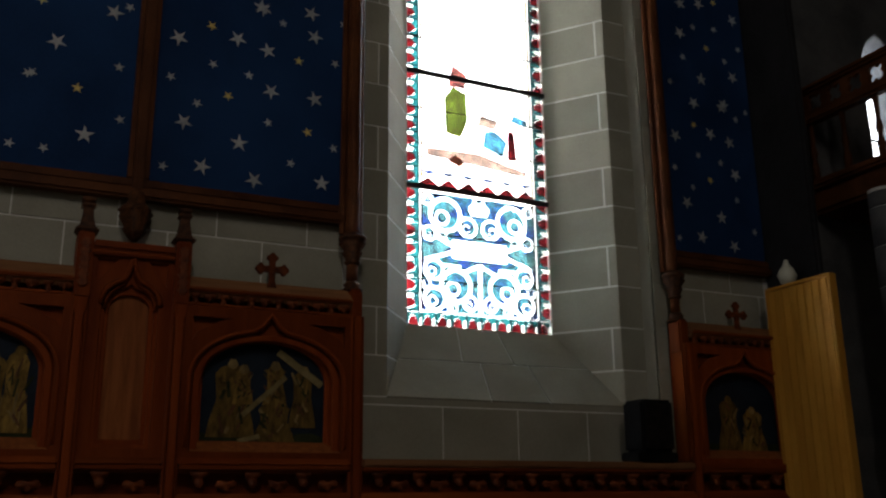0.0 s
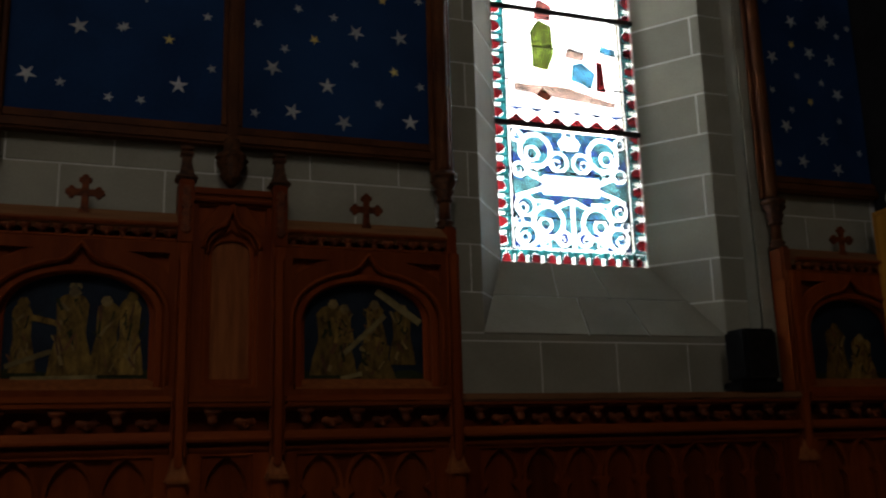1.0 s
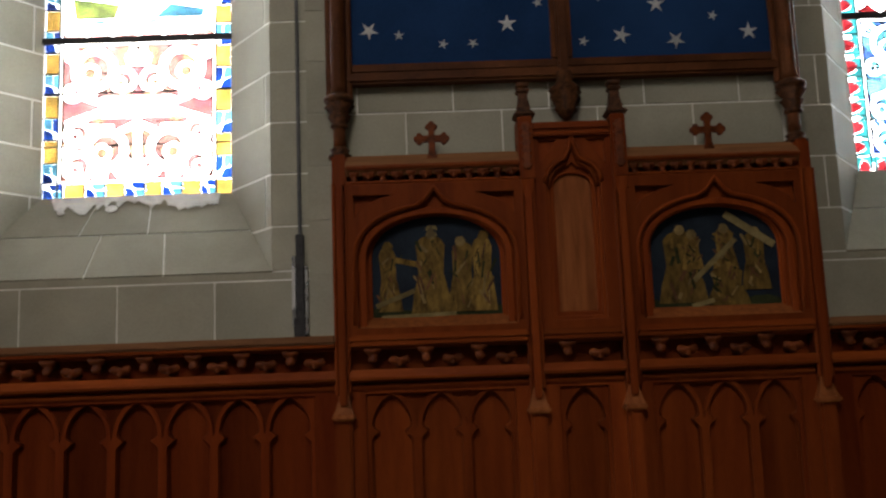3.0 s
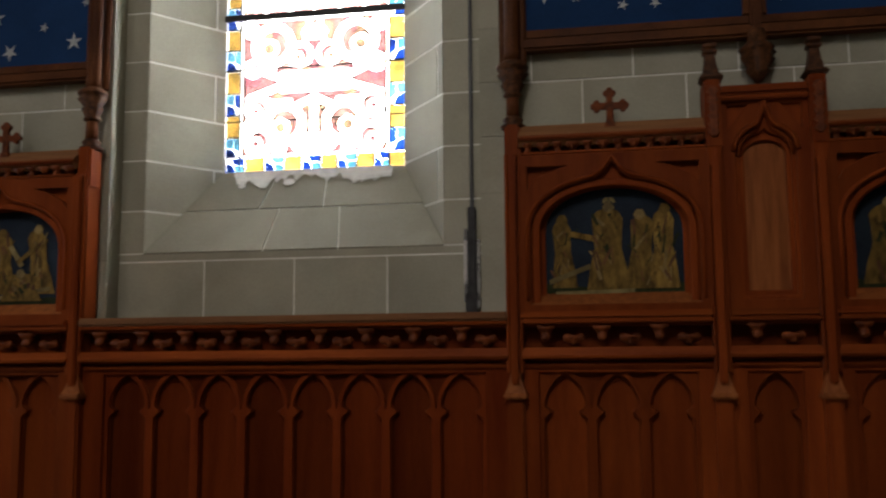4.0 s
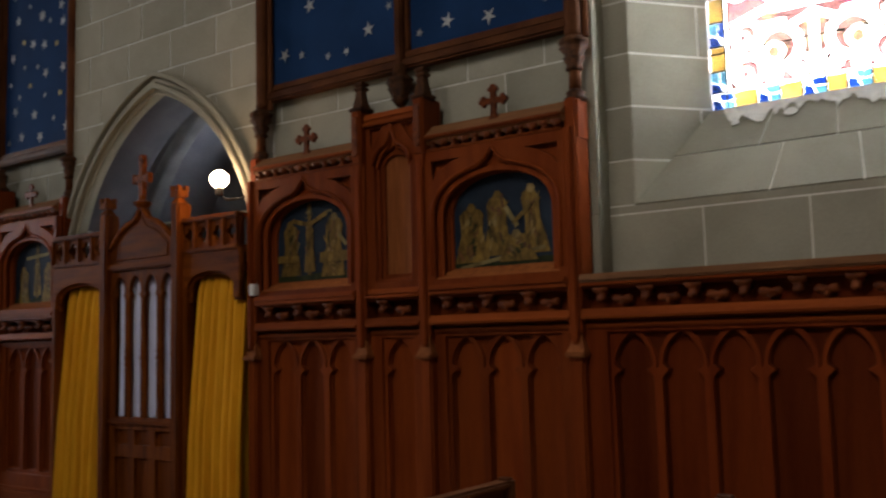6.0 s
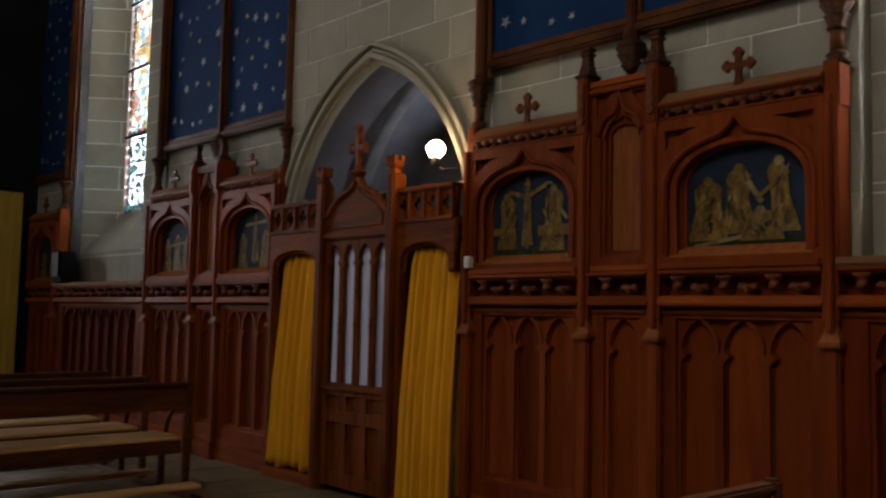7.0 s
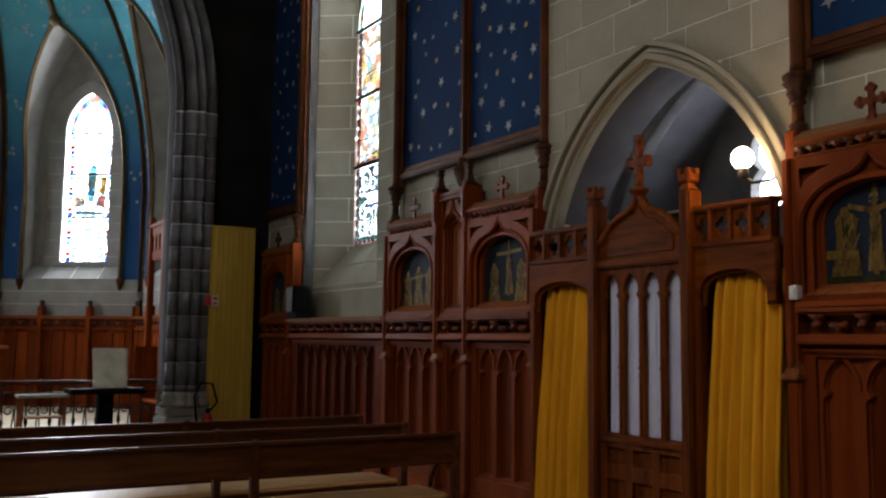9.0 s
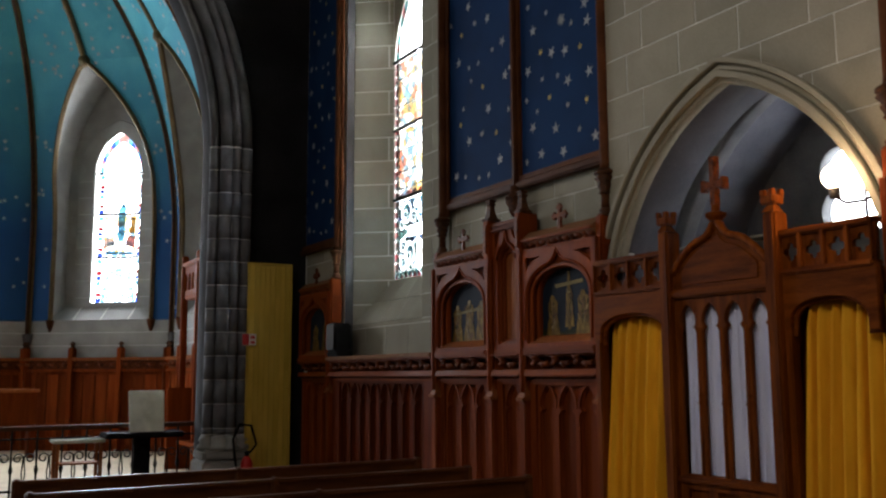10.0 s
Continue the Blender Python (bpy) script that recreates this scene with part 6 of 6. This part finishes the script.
    # dado along the apse wall
    part("apse_stone", plate("apse_stone", [rect(0, ln, 1.7, 2.62)], 0.0, 0.05), APSESTONE, apse, at=face)
    for k, z in enumerate((2.1, 2.36)):
        part("mortar_joint", box(0, ln, -0.003, 0.01, z - 0.006, z + 0.006), GREYMORTAR, apse, at=face)
    u = thing("apse_wainscot", "oak wainscot with posts and carved frieze round the apse", "wainscot", "apse wainscots")
    u.matrix_basis = face
    part("boarding", box(0, ln, -0.06, 0.0, 0.0, 1.85), OAK, u)
    part("frieze", box(0, ln, -0.10, 0.0, 1.62, 1.80, 0.01), CARVED, u)
    part("frieze_rail", box(0, ln, -0.14, 0.0, 1.58, 1.63, 0.01), OAK, u)
    part("capping", box(0, ln, -0.16, 0.0, 1.80, 1.86, 0.01), OAK_PALE, u)
    n = max(2, int(ln / 1.05))
    for k in range(n + 1):
        x = ln * k / n
        part("upright", box(x - 0.05, x + 0.05, -0.17, 0.0, 0.0, 2.05, 0.012), OAK, u)
        part("finial", lathe([(0.05, 0.0), (0.03, 0.05), (0.06, 0.08), (0.02, 0.13)], 8, at=(x, -0.08, 2.05)), DARKCARVED, u)
    nb = int(ln / 0.26)
    for k in range(nb):
        x = ln * (k + 0.5) / nb
        part("board", box(x - 0.115, x + 0.115, -0.075, -0.055, 0.15, 1.52, 0.006), OAK, u)
        part("frieze_boss", BOSS[1], BOSSWOOD, u, at=Matrix.Translation((x, -0.12, 1.71)) @ Matrix.Diagonal((1.3, 1, 1.8, 1)))
roof = part("ceiling_chancel", box(-24.2, WEST, -10, 0.8, 10.6, 10.8), PLASTER)
tagged(roof, "plain closing roof above the apse vault", "ceiling", kind="structure")

# carved stall beside the chancel arch
stall = thing("choir_stall", "tall carved oak choir stall with a small canopy", "stall", at=(-17.0, -0.35, 0))
part("back", box(-0.7, 0.9, -0.05, 0.2, 0, 2.75, 0.01), OAK, stall)
part("end_panel", box(-0.75, -0.68, -0.65, 0.2, 0, 1.3, 0.02), OAK, stall)
part("canopy", box(-0.8, 1.0, -0.42, 0.2, 2.72, 2.80, 0.02), OAK_H, stall)
part("canopy_parapet", plate("canopy_parapet", [rect(-0.8, 1.0, 2.8, 3.25)] + [lancet(-0.68 + 0.22 * k, 0.075, 2.86, 3.05, 1.4) for k in range(8)], -0.42, 0.05, 0.006), OAK, stall)
part("canopy_cap", box(-0.83, 1.03, -0.46, -0.34, 3.25, 3.33, 0.02), OAK_H, stall)
for x in (-0.78, 0.1, 0.98):
    part("canopy_post", box(x - 0.05, x + 0.05, -0.46, -0.36, 0.0, 3.45, 0.02), OAK, stall)
part("seat", box(-0.7, 0.9, -0.5, -0.05, 0.42, 0.47, 0.01), OAK_H, stall)

# altar rail
rail = thing("altar_rail", "wrought iron altar rail with scrolls and a dark wooden handrail", "railing", at=(-15.0, 0, 0))
part("handrail", box(-0.05, 0.05, -4.1, -1.15, 0.83, 0.885, 0.012), PEWWOOD, rail)
part("bottom_bar", box(-0.012, 0.012, -4.1, -1.15, 0.10, 0.125), IRON, rail)
part("upper_bar", box(-0.012, 0.012, -4.1, -1.15, 0.72, 0.74), IRON, rail)
for k in range(11):
    y = -4.05 + 0.285 * k
    part("baluster", lathe([(0.012, 0), (0.012, 0.3), (0.028, 0.36), (0.012, 0.42), (0.012, 0.84)], 8, at=(0, y, 0)), IRON, rail)
    if k < 10:
        ym = y + 0.1425
        for s in (-1, 1):
            pts = []
            for q in range(22):
                a = q / 21 * 2.2 * math.pi
                r = 0.062 * (1 - 0.62 * q / 21)
                pts.append((0, ym + s * (0.066 - r * math.cos(a)), 0.50 + r * math.sin(a)))
            pts = [(0, ym, 0.14), (0, ym + s * 0.02, 0.32)] + pts
            part("scroll", tube(pts, 0.009, 6), IRON, rail)

# lectern with cloth, and a stool
lect = thing("lectern", "dark reading desk draped with a pale worn cloth", "lectern", at=(-14.75, -2.0, 0))
part("stem", box(-0.06, 0.06, -0.10, 0.10, 0, 0.78, 0.02), BLACK, lect)
part("desk", box(-0.25, 0.25, -0.48, 0.48, 0.72, 0.79, 0.02), BLACK, lect)
part("foot", box(-0.2, 0.2, -0.2, 0.2, 0, 0.06, 0.02), BLACK, lect)
bm = box(-0.02, 0.02, -0.21, 0.21, 0.78, 1.30, 0.01)
bmesh.ops.subdivide_edges(bm, edges=bm.edges[:], cuts=4, use_grid_fill=True)
for v in bm.verts:
    v.co.x += 0.02 * noise.noise((v.co.y * 9, v.co.z * 9, 0))
    v.co.y *= 1.0 + 0.10 * (v.co.z - 0.78)
    v.co.x -= (v.co.z - 0.8) * 0.2
cl = part("lectern_cloth", bm, LINEN, at=(-14.68, -1.96, 0.005))
tagged(cl, "pale crumpled cloth hanging on the lectern", "cloth")
stool = thing("stool", "small pale wooden stool in front of the altar rail", "stool", at=(-14.85, -2.75, 0))
part("top", box(-0.2, 0.2, -0.30, 0.30, 0.68, 0.715, 0.01), LINEN, stool)
for x in (-0.16, 0.16):
    for y in (-0.25, 0.25):
        part("leg", box(x - 0.02, x + 0.02, y - 0.02, y + 0.02, 0, 0.68, 0.005), OAK_PALE, stool)
part("shelf", box(-0.15, 0.15, -0.24, 0.24, 0.42, 0.44), OAK_PALE, stool)

# side table in the apse
tab = thing("side_table", "carved oak side table by the apse wall", "table", at=(-21.4, -3.2, 0))
part("top", box(-0.3, 0.3, -0.7, 0.7, 1.20, 1.26, 0.01), OAK_PALE, tab)
part("front", box(-0.26, 0.26, -0.66, 0.66, 0.6, 1.2, 0.01), OAK, tab)
for y in (-0.6, 0.6):
    part("leg", box(-0.22, 0.28, y - 0.06, y + 0.06, 0, 0.62, 0.02), OAK, tab)

# ---- gallery end ----
gal = thing("organ_gallery", "dark oak gallery front with pierced tracery parapet", "gallery", at=(6.0, 0, 0))
R90 = Matrix.Rotation(radians(-90), 4, "Z")
part("floor_beam", box(0.0, 0.3, -5.0, 0.04, 3.70, 3.90, 0.03), FRAMEWOOD, gal)
part("lower_moulding", box(-0.06, 0.1, -5.0, 0.04, 3.90, 3.97, 0.02), FRAMEWOOD, gal)
part("middle_rail", box(-0.03, 0.09, -5.0, 0.04, 4.48, 4.55, 0.02), FRAMEWOOD, gal)
part("top_rail", box(-0.05, 0.11, -5.0, 0.04, 4.74, 4.80, 0.02), FRAMEWOOD, gal)
part("tracery", plate("tracery", [rect(0, 5.0, 4.55, 4.74)] + [foil(0.12 + 0.2 * k, 4.645, 0.085, 4, 6, math.pi / 4) for k in range(24)], 0, 0.04, 0.005), FRAMEWOOD, gal, at=Matrix.Translation((0.0, 0.0, 0)) @ R90)
for k in range(16):
    y = -0.02 - 0.32 * k
    part("baluster", lathe([(0.03, 3.95), (0.03, 4.1), (0.018, 4.15), (0.03, 4.22), (0.018, 4.3), (0.026, 4.5)], 10, at=(0.04, y, 0)), FRAMEWOOD, gal)
part("deck", box(0.25, 3.0, -5.0, 0.04, 3.70, 3.78), FRAMEWOOD, gal)
column = thing("gallery_column", "grey stone column carrying the gallery", "column", at=(6.05, -0.62, 0))
for j, a, b in courses(0.0, 3.7):
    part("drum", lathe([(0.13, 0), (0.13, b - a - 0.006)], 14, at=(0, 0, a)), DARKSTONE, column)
part("core", lathe([(0.125, 0.0), (0.125, 3.72)], 14), MORTAR, column)
fire_sign(pose(5.91, -0.66, 2.12, 0, 0, -70))

# ---- separate stones of the walls ----
for g in GROUPS:
    stones(wall_north, (g + 0.02, 0.05), 0, SPAN - 0.04, 2.6, 3.2, 0.2)
stones(wall_north, (4.44, 0.05), 0, 0.95, 2.6, 3.2, 0.2)
stones(wall_north, (-14.4, 0.05), 0, 1.26, 2.6, 3.2, 0.2)
for x0, x1, c, kind in BAYS:
    stones(wall_north, (x0 + 0.075, FACE), 0, c - SILL_HALF - x0 - 0.075, 2.10, 6.4, 0.1)
    stones(wall_north, (c + SILL_HALF, FACE), 0, x1 - c - SILL_HALF, 2.10, 6.4, 0.3)
    stones(wall_north, (x0 + 0.075, FACE), 0, x1 - x0 - 0.075, BED + 0.001, 2.10, 0.0, length=9.0)
    stones(wall_north, (x0 + 0.075, FACE), 0, x1 - x0 - 0.075, 1.70, BED, (-(c + 0.03 - x0 - 0.075) - LENGTH / 2) % LENGTH)
    w0 = 0.12 if kind != "amber" else 0.19
    if x0 > -13:
        stones(wall_north, (x0, 0.02), 0, 0.073, 1.70, 6.4, 0.0)
    stones(wall_north, (x1 - w0, 0.02), 0, w0, 1.70, 6.4, 0.0)
    jl = math.hypot(SILL_HALF - LIGHT_HALF, PANE_Y - FACE)
    ja = math.degrees(math.atan2(PANE_Y - FACE, SILL_HALF - LIGHT_HALF))
    stones(wall_north, (c - SILL_HALF, FACE), ja, jl, 2.10, 6.4, 0.0, length=0.9)
    stones(wall_north, (c + LIGHT_HALF, PANE_Y), -ja, jl, 2.10, 6.4, 0.0, length=0.9)
    # sloping sill in two courses
    for k in range(2):
        t0, t1 = k / 2 + (0.006 if k else 0), (k + 1) / 2 - 0.006
        joints = [-1, -0.36, 0.18, 1] if k else [-1, -0.12, 0.48, 1]
        if k == 0:
            joints = [-1, -0.18, 0.32, 1]
        for s, e in zip(joints, joints[1:]):
            q = []
            for uu, tt in ((s + (0.006 if s > -1 else 0), t0), (e - (0.006 if e < 1 else 0), t0), (e - (0.006 if e < 1 else 0), t1), (s + (0.006 if s > -1 else 0), t1)):
                hw_ = SILL_HALF + (LIGHT_HALF - SILL_HALF) * tt
                q.append((c + uu * hw_, FACE - 0.004 + (PANE_Y - FACE) * tt, 2.102 + 0.55 * tt))
            part("sill_stone", prism(q, 0.02), STONE, wall_north)


big_ = ARCH_R + 0.115
cen_ = ARCH_C
for k, a, b in courses(2.35, 6.4):
    u = -(LENGTH / 2 if k % 2 else 0.1)
    while u < ARCH[1] - ARCH[0]:
        s, e = max(u, 0) + 0.004, min(u + LENGTH, ARCH[1] - ARCH[0]) - 0.004
        u += LENGTH
        if e - s < 0.03:
            continue
        cols = []
        for i in range(9):
            x = s + (e - s) * i / 8
            r = abs(ARCH[0] + x - ARCH_X) - cen_
            low = ARCH_Z + math.sqrt(big_ * big_ - r * r) if r < big_ else 0
            cols.append((ARCH[0] + x, min(max(a + 0.004, low), b - 0.004)))
        if all(z > b - 0.02 for x, z in cols):
            continue
        if all(z <= a + 0.0041 for x, z in cols):
            part("stone_block", block_mesh(e - s, b - a - 0.008, STONE_WARM), STONE_WARM, wall_north, at=(ARCH[0] + s, ARCH_FACE, a + 0.004))
            continue
        low = [p for p in cols if p[1] < b - 0.006]
        if len(low) < 2:
            continue
        me = plate("stone_block", [low + [(low[-1][0], b - 0.004), (low[0][0], b - 0.004)]], ARCH_FACE, 0.02)
        part("stone_block", me, STONE_WARM, wall_north)
# boards and slabs of the floor near the confessional
slab_me = mesh_of("floor_slab", box(0, 0.592, 0, 0.592, -0.03, 0.008, 0.004))
slab_me.materials.append(SLAB)
for i in range(9):
    for j in range(8):
        part("floor_slab", slab_me, SLAB, floor, at=(-10.2 + 0.6 * i, -5.0 + 0.6 * j, 0))
